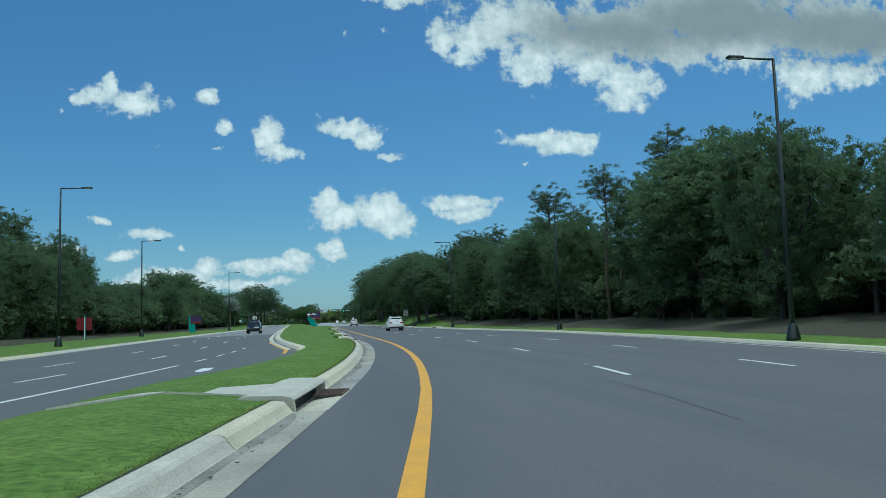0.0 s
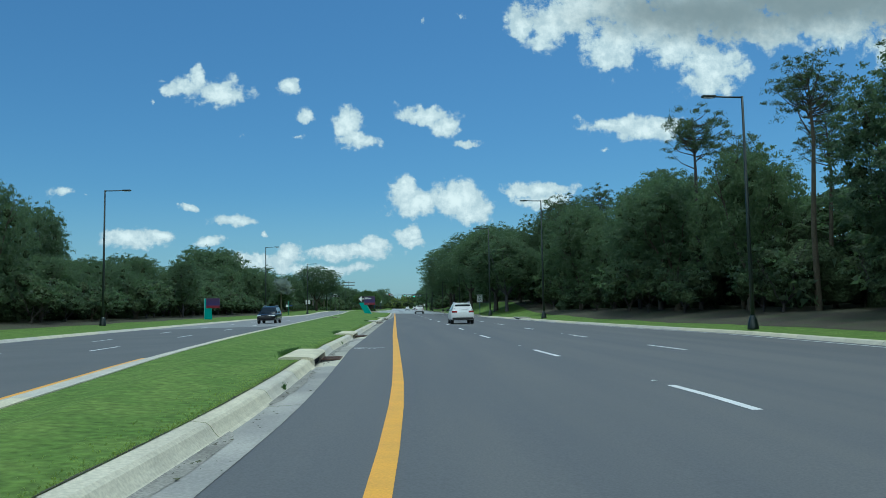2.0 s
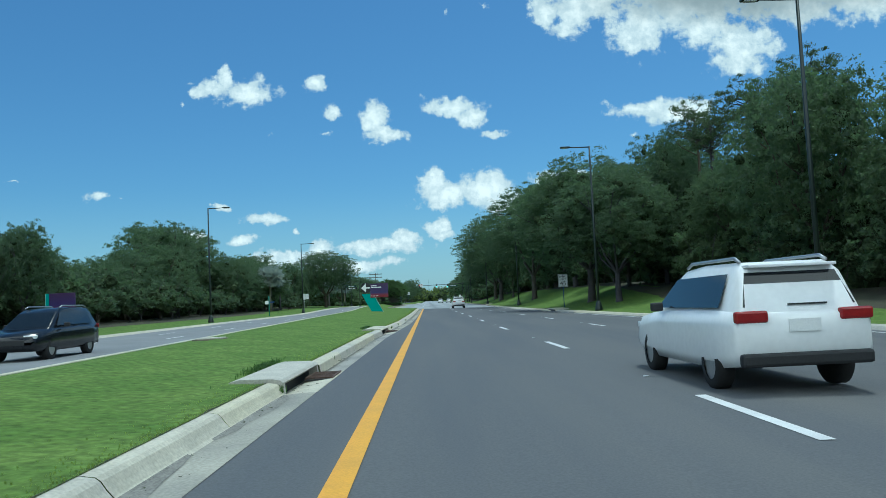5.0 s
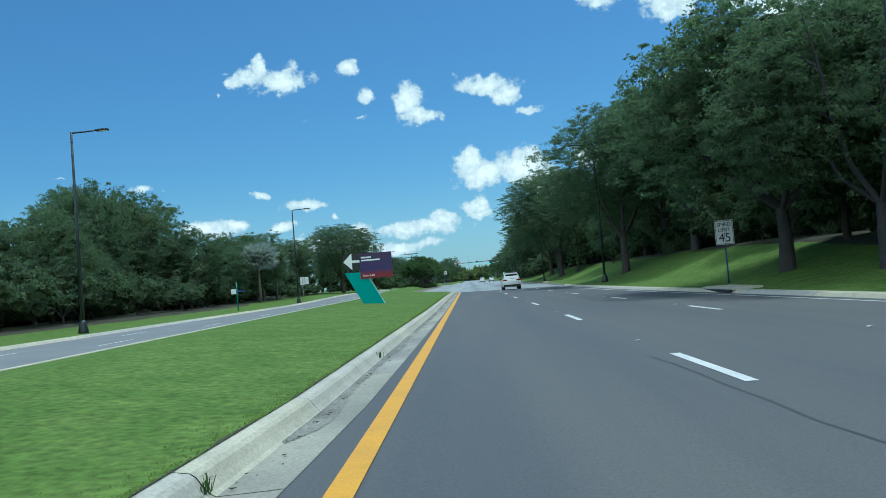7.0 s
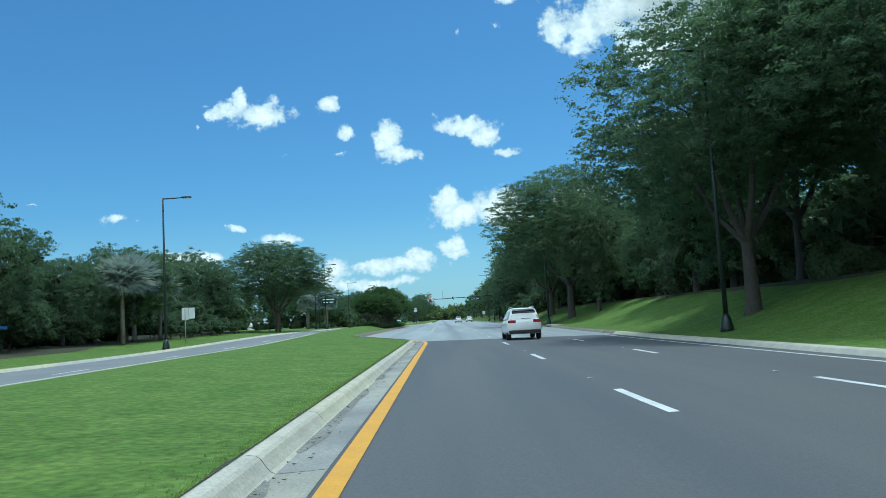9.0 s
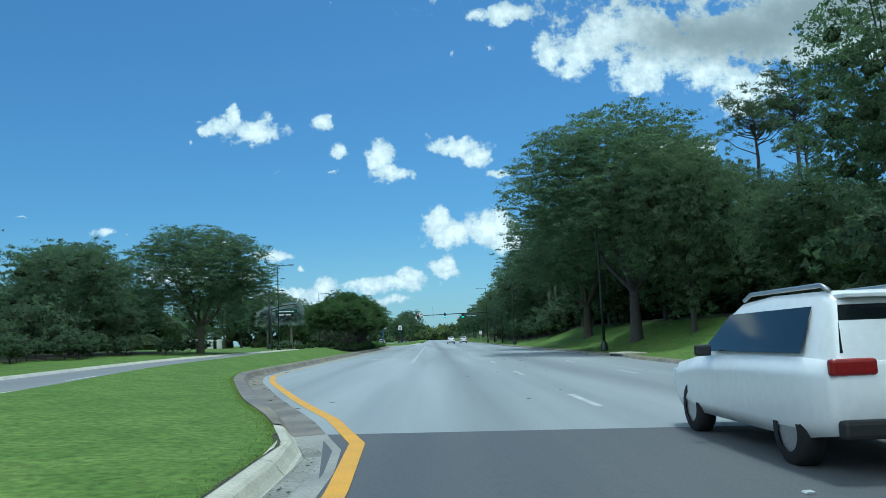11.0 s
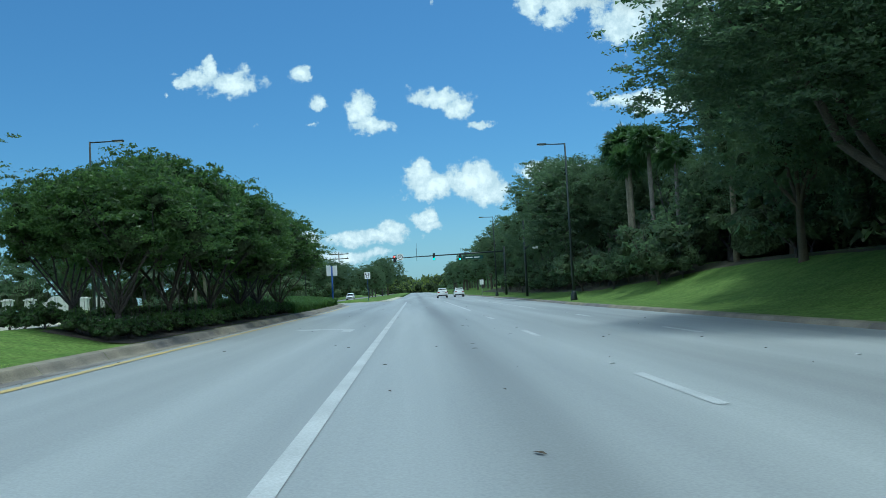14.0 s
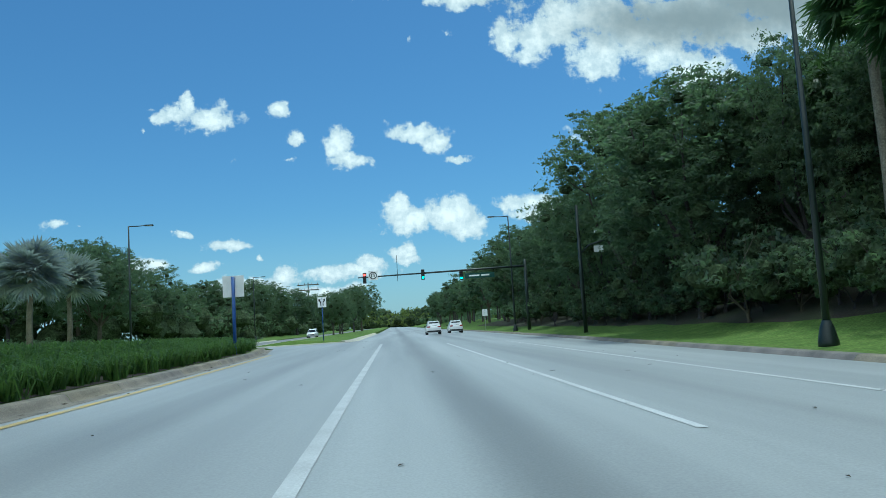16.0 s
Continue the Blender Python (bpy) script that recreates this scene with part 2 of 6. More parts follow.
_t.links.new(_tone, _p.inputs["Base Color"])
KERB = material("kerb_concrete", (0.54, 0.51, 0.41), 0.85, vary=0.15, scale=2.2, fine=32, bump=0.6, coords="World", second=(0.39, 0.37, 0.3), amount=0.6, objects=0.08, depth=0.006)
PAN = material("gutter_concrete", (0.38, 0.365, 0.315), 0.88, vary=0.16, scale=0.55, fine=30, bump=0.5, coords="World", second=(0.23, 0.225, 0.205), amount=0.95, objects=0.06, depth=0.005)
KERB_OLD = material("weathered_kerb", (0.25, 0.222, 0.182), 0.88, vary=0.2, scale=1.1, fine=36, bump=0.4, coords="World", second=(0.13, 0.117, 0.1), amount=0.85, objects=0.12, depth=0.006)
GRASS = material("lawn", (0.13, 0.195, 0.044), 0.9, vary=0.36, scale=1.3, fine=9, bump=0.7, coords="World", second=(0.084, 0.148, 0.028), amount=0.9, depth=0.03, spec=0.15)
BLADE = leaf_material("grass_blade", (0.22, 0.29, 0.075), (0.34, 0.46, 0.1), rate=0.3)
REED = leaf_material("border_grass", (0.06, 0.115, 0.035), (0.12, 0.22, 0.05), rate=0.4)
MULCH = material("mulch", (0.062, 0.05, 0.041), 0.95, vary=0.4, scale=3, fine=35, bump=1.0, coords="World", depth=0.03)
YELLOW = material("yellow_paint", (0.72, 0.36, 0.025), 0.6, vary=0.1, scale=2, fine=50, bump=0.2, coords="World", second=(0.55, 0.29, 0.04), amount=0.5, depth=0.002)
OLD_YELLOW = material("worn_yellow_paint", (0.52, 0.38, 0.12), 0.7, vary=0.15, scale=1.2, fine=40, bump=0.2, coords="World", second=(0.4, 0.34, 0.2), amount=0.9, depth=0.002)
WHITE = material("white_paint", (0.72, 0.73, 0.72), 0.6, vary=0.1, scale=2, fine=50, bump=0.2, coords="World", second=(0.5, 0.5, 0.5), amount=0.5, depth=0.002)
FADED = material("faded_white_paint", (0.56, 0.57, 0.57), 0.7, vary=0.1, scale=0.8, fine=40, bump=0.2, coords="World", second=(0.46, 0.475, 0.475), amount=0.8, depth=0.002)
GHOST = material("ghost_white_paint", (0.47, 0.485, 0.485), 0.7, vary=0.1, scale=1.5, fine=40, bump=0.2, coords="World", second=(0.37, 0.387, 0.39), amount=0.9, depth=0.002)
TURN_WHITE = material("thin_white_paint", (0.5, 0.515, 0.515), 0.7, vary=0.12, scale=0.9, fine=40, bump=0.2, coords="World", second=(0.4, 0.415, 0.417), amount=0.9, depth=0.002)
CRACK = material("sealed_joint", (0.07, 0.073, 0.079), 0.8, vary=0.2, scale=2, fine=30, coords="World")
# near-black that paints the shade inside drain openings
VOID_SHADE = material("void_shade", (0.03, 0.031, 0.033), 0.7, vary=0.2, scale=2, fine=30, coords="World")
BARK = material("bark", (0.085, 0.075, 0.065), 0.95, vary=0.35, scale=2.5, fine=22, bump=1.0, second=(0.06, 0.055, 0.05), amount=0.8, objects=0.25, depth=0.04)
PALM_BARK = material("palm_bark", (0.2, 0.185, 0.16), 0.95, vary=0.3, scale=3, fine=16, bump=1.0, objects=0.2, depth=0.04)
OAK = leaf_material("oak_leaf", (0.092, 0.125, 0.078), (0.16, 0.26, 0.11))
DENSE = leaf_material("glossy_leaf", (0.066, 0.115, 0.045), (0.135, 0.24, 0.06), rough=0.42)
WOOD = leaf_material("woodland_leaf", (0.092, 0.125, 0.078), (0.16, 0.26, 0.11))
PINE = leaf_material("pine_needle", (0.075, 0.105, 0.06), (0.12, 0.18, 0.07))
FROND = leaf_material("palm_frond", (0.05, 0.095, 0.035), (0.08, 0.15, 0.04), rough=0.45)
SILVER = leaf_material("silver_frond", (0.33, 0.38, 0.36), (0.25, 0.31, 0.27), rate=0.25, rough=0.5)
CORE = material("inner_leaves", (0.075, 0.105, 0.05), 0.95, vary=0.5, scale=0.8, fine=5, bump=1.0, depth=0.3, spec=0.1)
# lighter, yellower leaf: the sunlight on the far woods is in the colour
SUNLIT_LEAF = leaf_material("sunlit_far_leaf", (0.11, 0.15, 0.045), (0.2, 0.26, 0.06), rate=0.5)
POLE = material("dark_green_enamel", (0.012, 0.022, 0.019), 0.4, vary=0.15, scale=2, fine=20, bump=0.05)
STEEL = material("galvanised_steel", (0.42, 0.43, 0.44), 0.45, 0.7, vary=0.12, scale=4, fine=30, bump=0.05)
BLACK = material("black_enamel", (0.012, 0.013, 0.014), 0.45, vary=0.15, scale=3, fine=30, bump=0.05)
TEAL = material("teal_panel", (0.005, 0.34, 0.3), 0.4, vary=0.05, scale=1.5, fine=30, bump=0.03)
PALE_TEAL = material("pale_teal_edge", (0.3, 0.55, 0.5), 0.4, vary=0.05, scale=2, fine=30, bump=0.03)
SIGN_WHITE = material("sign_white", (0.86, 0.87, 0.86), 0.4, vary=0.04, scale=3, fine=40, bump=0.03)
SIGN_GREY = material("sign_back", (0.72, 0.73, 0.72), 0.5, 0.0, vary=0.08, scale=3, fine=40, bump=0.03)
SIGN_BLACK = material("sign_black", (0.015, 0.015, 0.016), 0.45, vary=0.05, scale=3, fine=40, bump=0.0)
SIGN_GREEN = material("sign_green", (0.0, 0.055, 0.04), 0.4, vary=0.05, scale=3, fine=40, bump=0.0)
BLUE_POST = material("blue_post", (0.02, 0.075, 0.27), 0.45, vary=0.1, scale=3, fine=30, bump=0.05)
GREEN_POST = material("green_post", (0.02, 0.24, 0.17), 0.45, vary=0.1, scale=3, fine=30, bump=0.05)
RED = material("sign_red", (0.2, 0.01, 0.018), 0.45, vary=0.06, scale=2, fine=30, bump=0.0)
STUCCO = material("white_stucco", (0.74, 0.73, 0.69), 0.85, vary=0.08, scale=1.2, fine=40, bump=0.3)
CAR_WHITE = material("white_car_paint", (0.84, 0.85, 0.85), 0.25, vary=0.03, scale=1, fine=10, bump=0)
CAR_BLACK = material("black_car_paint", (0.012, 0.014, 0.018), 0.2, vary=0.05, scale=1, fine=10, bump=0)
RUBBER = material("rubber", (0.015, 0.015, 0.015), 0.85, vary=0.2, scale=6, fine=30, bump=0.2)
TRIM = material("black_plastic", (0.022, 0.023, 0.025), 0.6, vary=0.15, scale=5, fine=40, bump=0.1)
ALLOY = material("alloy", (0.45, 0.46, 0.47), 0.35, 0.8, vary=0.1, scale=5, fine=30, bump=0)
CAR_GLASS = material("tinted_glass", (0.012, 0.016, 0.02), 0.06, vary=0.05, scale=1, fine=5, bump=0)
LAMP_RED = material("tail_lamp", (0.28, 0.012, 0.015), 0.2, vary=0.1, scale=5, fine=30, bump=0)
LAMP_CLEAR = material("head_lamp", (0.75, 0.78, 0.8), 0.12, vary=0.05, scale=5, fine=30, bump=0)
GREEN_LIGHT = glowing("green_signal", (0.1, 1.0, 0.62), 5.0)
RED_LIGHT = glowing("red_signal", (1.0, 0.08, 0.06), 4.0)

BOARD = material("purple_board", (0.028, 0.022, 0.11), 0.4, vary=0.05, scale=1, fine=20, bump=0.0)
_t = BOARD.node_tree
_g = _t.nodes.new("ShaderNodeTexCoord")
_s = _t.nodes.new("ShaderNodeSeparateXYZ")
_t.links.new(_g.outputs["Generated"], _s.inputs[0])
_r = _t.nodes.new("ShaderNodeValToRGB")
_t.links.new(_s.outputs[2], _r.inputs[0])
_r.color_ramp.elements[0].position, _r.color_ramp.elements[0].color = 0.14, (0.2, 0.008, 0.02, 1)
_r.color_ramp.elements[1].position, _r.color_ramp.elements[1].color = 0.34, (0.03, 0.018, 0.12, 1)
_e = _r.color_ramp.elements.new(1.0)
_e.color = (0.045, 0.016, 0.07, 1)
_t.links.new(_r.outputs[0], _t.nodes["Principled BSDF"].inputs["Base Color"])
DIRT_SHADE = material("gutter_dirt", (0.17, 0.163, 0.145), 0.95, vary=0.3, scale=1.2, fine=30, bump=0.4, coords="World", second=(0.3, 0.29, 0.26), amount=0.9, depth=0.004)
LITTER = material("leaf_litter", (0.055, 0.044, 0.032), 0.95, vary=0.4, scale=0.5, fine=18, bump=1.0, coords="World", second=(0.05, 0.06, 0.025), amount=0.9, depth=0.04)
SOIL = material("edge_soil", (0.05, 0.042, 0.03), 0.95, vary=0.4, scale=2, fine=25, bump=1.0, coords="World", second=(0.06, 0.075, 0.03), amount=0.9, depth=0.02)
RUST = material("rusty_iron", (0.11, 0.065, 0.045), 0.8, vary=0.3, scale=4, fine=40, bump=0.5, depth=0.004)

# ---- small builders ----
def mesh_object(name, verts, faces, mat, parent=None, label="", smooth=False):
    me = bpy.data.meshes.new(name)
    me.from_pydata([tuple(v) for v in verts], [], [tuple(f) for f in faces])
    for one in (mat if isinstance(mat, (list, tuple)) else [mat]):
        me.materials.append(one)
    if smooth:
        me.polygons.foreach_set("use_smooth", [True] * len(me.polygons))
    ob = new(name, me)
    ob.parent = parent
    if label:
        ob["label"] = label
    return ob


def part(name, bm, mat, parent, label="", smooth=False):
    me = bpy.data.meshes.new(name)
    bmesh.ops.recalc_face_normals(bm, faces=bm.faces[:])
    bm.to_mesh(me)
    bm.free()
    me.materials.append(mat)
    if smooth:
        me.polygons.foreach_set("use_smooth", [True] * len(me.polygons))
    ob = new(name, me)
    ob.parent = parent
    if label:
        ob["label"] = label
    return ob


def thing(name, x, y, z, label, category, group="", turn=0.0):
    ob = new(name)
    ob.empty_display_size = 0.2
    ob.matrix_world = pose(x, y, z, 0, 0, turn)
    return tagged(ob, label, category, group)


def block(sx, sy, sz, cx=0, cy=0, cz=0, bevel=0.0, bm=None):
    bm = bm or bmesh.new()
    made = bmesh.ops.create_cube(bm, size=1)["verts"]
    for v in made:
        v.co = Vector((v.co.x * sx + cx, v.co.y * sy + cy, v.co.z * sz + cz))
    if bevel:
        edges = list({e for v in made for e in v.link_edges})
        bmesh.ops.bevel(bm, geom=edges, offset=bevel, segments=2, affect="EDGES", profile=0.5)
    return bm


def prism(points, y0, y1, bm=None):
    """A flat outline in x and z, given depth from y0 to y1."""
    bm = bm or bmesh.new()
    front = [bm.verts.new((x, y0, z)) for x, z in points]
    back = [bm.verts.new((x, y1, z)) for x, z in points]
    bm.faces.new(front)
    bm.faces.new(back[::-1])
    for i in range(len(points)):
        j = (i + 1) % len(points)
        bm.faces.new((front[j], front[i], back[i], back[j]))
    return bm


def tube(points, radii, sides=8, cap=True):
    """Verts and faces of a tapered tube along points."""
    pts = [Vector(p) for p in points]
    verts, faces = [], []
    for i, p in enumerate(pts):
        d = (pts[min(i + 1, len(pts) - 1)] - pts[max(i - 1, 0)]).normalized()
        a = d.orthogonal().normalized() if abs(d.z) < 0.95 else Vector((1, 0, 0))
        a = (a - d * a.dot(d)).normalized()
        b = d.cross(a)
        for k in range(sides):
            w = 2 * math.pi * k / sides
            verts.append(p + (a * math.cos(w) + b * math.sin(w)) * radii[i])
    for i in range(len(pts) - 1):
        for k in range(sides):
            j = (k + 1) % sides
            faces.append((i * sides + k, i * sides + j, (i + 1) * sides + j, (i + 1) * sides + k))
    if cap:
        faces.append(tuple(range(sides))[::-1])
        faces.append(tuple((len(pts) - 1) * sides + k for k in range(sides)))
    return verts, faces


def rod(name, points, radii, mat, parent, label="", sides=10):
    v, f = tube(points, radii, sides)
    return mesh_object(name, v, f, mat, parent, label, smooth=True)


def lettering(text, size, mat, parent, x, y, z, turn=0.0):
    cu = bpy.data.curves.new("lettering", "FONT")
    cu.body, cu.size, cu.align_x, cu.align_y, cu.extrude = text, size, "CENTER", "CENTER", 0.002
    cu.materials.append(mat)
    ob = new("lettering", cu)
    ob.parent = parent
    ob.matrix_local = pose(x, y, z, 90, 0, turn)
    return ob


def bar(w, h, mat, parent, x, y, z, name="lettering_bar"):
    ob = part(name, block(w, 0.004, h), mat, parent)
    ob.location = (x, y, z)
    return ob


# ---- the road's plan ----
def bend(y):
    """The sideways shift of the road where it still curves, at its start."""
    y = max(y, -60.0)
    return -((50 - y) ** 2) / 490 if y < 50 else 0.0


def table(*pairs):
    ys, xs = zip(*pairs)
    return lambda y: float(np.interp(y, ys, xs)) + bend(y)


gutter = table((-60, -2.2), (14, -2.28), (24, -2.15), (44, -2.12), (58, -2.33), (68, -2.2), (100, -1.9), (112, -1.78), (128, -1.25), (150, -1.1), (197, -1.1), (201, -2.1), (203.5, -2.9), (206, -3.65), (209.2, -4.55), (213, -5.6), (217, -6.4), (222, -6.6), (298, -6.6), (312, -6.9), (322, -7.2), (334, -8.7))
yellow = table((-60, -0.9), (11, -0.9), (18, -0.82), (28, -0.79), (40, -0.85), (60, -0.89), (70, -0.93), (197.5, -0.93), (201, -1.75), (203.5, -2.55), (206, -3.3), (209.2, -4.2), (213, -5.25), (217, -6.05), (222, -6.25), (298, -6.25), (312, -6.55), (322, -6.85), (334, -8.35))
kerb_right = table((-60, 14.6), (36, 14.9), (60, 16.2), (72, 16.6), (84, 15.2), (100, 13.8), (119, 13.1), (135, 12.0), (160, 10.7), (172, 10.1), (190, 9.9), (214, 10.3), (235, 11.1), (260, 11.2), (297, 10.9), (340, 11.6), (1600, 12.0))
left_near = table((-60, -7.0), (22, -7.0), (28, -6.0), (36, -5.35), (41, -5.6), (46, -6.35), (50, -6.8), (54, -7.25), (60, -7.75), (70, -8.4), (84, -9.0), (146, -11.2), (190, -12.6), (225, -13.4), (340, -14.2), (1600, -14.2))
left_far = table((-60, -20.2), (50, -20.2), (90, -21.0), (200, -20.7), (300, -20.6), (340, -21.5), (1600, -22))
line_a = table((-60, 3.6), (22, 3.65), (46, 3.75), (56, 3.4), (69, 3.08), (105, 3.15), (118, 2.95), (154, 2.9), (166, 2.78), (204, 2.95), (230, 3.12), (253, 3.07), (278, 3.2), (300, 3.25), (1600, 3.25))
line_b = table((-60, 8.3), (23, 8.4), (48, 8.7), (58, 8.1), (69, 7.5), (118, 7.15), (153, 6.85), (176, 6.3), (205, 6.6), (240, 7.25), (1600, 7.35))
island = table((348, -4.6), (354, -3.6), (420, -3.0), (1600, -3.0))


def kerb_back(y):
    """Distance from the gutter's edge to the back of the median kerb."""
    return float(np.interp(y, (60, 100, 116, 199, 203), (0.74, 0.68, 0.7, 0.7, 0.9)))


def step(a, b, v):
    t = min(max((v - a) / (b - a), 0.0), 1.0)
    return t * t * (3 - 2 * t)


def z_right(x, y):
    return -0.02 * (x - bend(y))


def z_left(x, y):
    return 0.5 * step(200, 255, y) * (1 - step(300, 336, y)) + 0.012 * (x - left_near(y))


def bank(d, y):
    """Height of the right verge, d metres behind its kerb."""
    rise = 0.5 + 1.6 * step(130, 175, y) - 1.2 * step(300, 345, y)
    return 0.03 * d + rise * step(1.5, 11, d)


def stations(a, b, s):
    n = max(1, round((b - a) / s))
    return [a + (b - a) * i / n for i in range(n + 1)]


def strip(name, ys, edges, mat, parent=None, label=""):
    """A surface swept along the road through the lines edges(y) -> [(x, z), ...]."""
    rows = [edges(y) for y in ys]
    k = len(rows[0])
    verts = [(x, y, z) for y, row in zip(ys, rows) for x, z in row]
    faces = [(i * k + j, i * k + j + 1, (i + 1) * k + j + 1, (i + 1) * k + j) for i in range(len(ys) - 1) for j in range(k - 1)]
    return mesh_object(name, verts, faces, mat, parent, label)


Y_ALL = stations(-60, 0, 10) + stations(2.5, 60, 2.5) + stations(64, 196, 4) + stations(198, 226, 2) + stations(230, 326, 4) + stations(328, 356, 1.5) + stations(360, 620, 13) + stations(700, 1600, 150) + [2500, 4000]


def is_open(y):
    """Whether the median is broken by the crossing at this place."""
    return 336 < y < 349.5


def ground_row(y):
    lf, ln, kr = left_far(y), left_near(y), kerb_right(y)
    ki = (gutter(y) if y < 336 else island(y)) - kerb_back(y) + 0.02
    zl, zn = z_left(lf, y), z_left(ln, y)
    low = -0.7
    if is_open(y):
        inner = [(ln + 0.4, low), (ln + 1, low), ((ln + ki) / 2, low), (ki - 1, low), (ki, low)]
    else:
        mid = (ln + ki) / 2
        hump = 0.22 + 0.25 * step(30, 90, y) + 0.08 * step(196, 212, y) * (1 - step(258, 270, y))
        rim = [(ln + 0.4, zn + 0.13), (ln + 1, zn + 0.17)] if y > 38.5 else [(ln + 0.02, zn + 0.02), (ln + 1, zn + 0.12)]
        inner = [*rim, (mid, hump + (zn + z_right(ki, y)) / 2), (ki - 0.8, z_right(ki, y) + 0.17), (ki, z_right(ki, y) + 0.13)]
    zk = z_right(kr, y) + 0.12
    row = [(-1500, 2.0), (-300, 1.5), (-120, 1.2), (-70, 1.1), (lf - 20, zl + 0.9), (lf - 11, zl + 0.62), (lf - 5, zl + 0.3), (lf - 1.2, zl + 0.14), (lf - 0.4, zl + 0.12),
           (lf - 0.35, low), (ln + (0.35 if y > 38.5 else -0.3), low if y > 38.5 else zn - 0.08), *inner, (ki + 0.06, low), (kr + 0.35, low), (kr + 0.4, zk)]
    row += [(kr + d, zk + bank(d, y)) for d in (1.2, 2.5, 4, 6, 8, 10, 13, 18, 30)]
    row += [(120, 3.0), (300, 3.0), (1500, 4.0)]
    return row


tagged(strip("ground", Y_ALL, ground_row, GRASS), "mown green lawn over medians, verges and land", "ground", kind="structure")


def land(x, y):
    """Height of the ground sheet."""
    row = ground_row(y)
    return float(np.interp(x, [p[0] for p in row], [p[1] for p in row]))


# brown leaf litter under the trees on both sides
def litter_edge(y):
    wave = 0.7 * noise.noise(Vector((0.0, y * 0.11, 3.0))) + 0.4 * noise.noise(Vector((0.0, y * 0.37, 8.0)))
    return float(np.interp(y, (-60, 100, 118, 140, 165, 285, 297, 306), (3.2, 3.2, 4.6, 6.4, 9.2, 9.2, 6.5, 4.6))) + wave


def litter_row(y):
    k, d = kerb_right(y), litter_edge(y)
    return [(k + d + i, land(k + d + i, y) + (0.004 if i == 0 else 0.035)) for i in (0, 0.3, 1.2, 2.5, 4, 6, 9, 14, 22)]


def litter_left(y):
    k = left_far(y) - 6.6 + 0.9 * noise.noise(Vector((5.0, y * 0.12, 1.0))) - 2.0 * step(205, 225, y)
    return [(k - i, land(k - i, y) + (0.004 if i == 0 else 0.035)) for i in (0, 0.3, 1.2, 2.5, 4, 6, 9, 14, 22)][::-1]


FLOOR_Y = stations(-10, 430, 1.6)
tagged(strip("wood_floor", FLOOR_Y, litter_row, LITTER), "brown leaf litter and moss under the wood", "ground", kind="structure")
tagged(strip("wood_floor_left", stations(-10, 280, 1.6), litter_left, LITTER), "brown leaf litter under the trees across the road", "ground", kind="structure")

# carriageways
Y_R1, Y_R2 = stations(-60, 60, 3) + stations(64, 199, 4), stations(199, 226, 1.5) + stations(230, 334, 4)


def right_edges(y):
    a, b = gutter(y) + 0.0, kerb_right(y) - 0.02
    return [(a + (b - a) * i / 6, z_right(a + (b - a) * i / 6, y)) for i in range(7)]


def far_edges(y):
    a, b = (island(y) if y > 349.5 else left_near(y) - 0.6), kerb_right(y) - 0.02
    return [(a + (b - a) * i / 6, z_right(max(a + (b - a) * i / 6, -4), y)) for i in range(7)]


road = tagged(strip("road_asphalt", Y_R1, right_edges, ASPHALT), "dark grey asphalt carriageway", "road", kind="structure")
road_pale = tagged(strip("road_pale", Y_R2, right_edges, PALE), "sun-bleached pale grey carriageway", "road", kind="structure")
road_far = tagged(strip("road_crossing", stations(334, 349.5, 1.5) + [349.6] + stations(353, 620, 12) + stations(700, 1600, 150), far_edges, PALE), "pale pavement of the signalled crossing and road beyond", "road", kind="structure")


def left_edges(y):
    a, b = left_far(y), left_near(y)
    return [(a + (b - a) * i / 5, z_left(a + (b - a) * i / 5, y)) for i in range(6)]


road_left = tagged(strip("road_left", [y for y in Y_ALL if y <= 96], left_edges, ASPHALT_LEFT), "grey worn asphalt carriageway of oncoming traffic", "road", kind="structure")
tagged(strip("road_left_far", [y for y in Y_ALL if 96 <= y <= 1600], left_edges, GREY_LEFT), "paler grey carriageway of oncoming traffic", "road", kind="structure")


# kerbs, cast in lengths with open joints
def upright(y):
    """How steep the face of the median kerb is: rolled for most of its length, upright between two of the drains."""
    return step(95, 99, y) * (1 - step(116, 121, y))


def kerb_profile(gut, zr, tall=0.155):
    rolled = ((-0.42, -0.012), (-0.46, 0.008), (-0.505, 0.06), (-0.545, 0.12), (-0.585, tall - 0.006), (-0.63, tall))
    steep = ((-0.36, -0.03), (-0.41, -0.028), (-0.43, 0.06), (-0.445, tall - 0.03), (-0.48, tall - 0.006), (-0.56, tall))

    def row(y):
        g, z, u = gut(y), zr(gut(y), y), upright(y)
        return [(g + a + (c - a) * u, z + b + (d - b) * u) for (a, b), (c, d) in zip(rolled, steep)] + [(g - kerb_back(y), z + tall + 0.012), (g - kerb_back(y) - 0.03, z - 0.3)]
    return row


def pan_profile(gut, zr):
    return lambda y: [(gut(y) + 0.03, zr(gut(y), y) + 0.006), (gut(y) - 0.2, zr(gut(y), y) - 0.004), (gut(y) - 0.425 + 0.065 * upright(y), zr(gut(y), y) - 0.012 - 0.018 * upright(y))]


def side_kerb(edge, zr, side):
    return lambda y: [(edge(y) - side * 0.45, zr(edge(y), y) + 0.006), (edge(y) - side * 0.05, zr(edge(y), y) - 0.005), (edge(y) + side * 0.06, zr(edge(y), y) + 0.125),
                      (edge(y) + side * 0.12, zr(edge(y), y) + 0.145), (edge(y) + side * 0.42, zr(edge(y), y) + 0.15), (edge(y) + side * 0.45, zr(edge(y), y) - 0.3)]


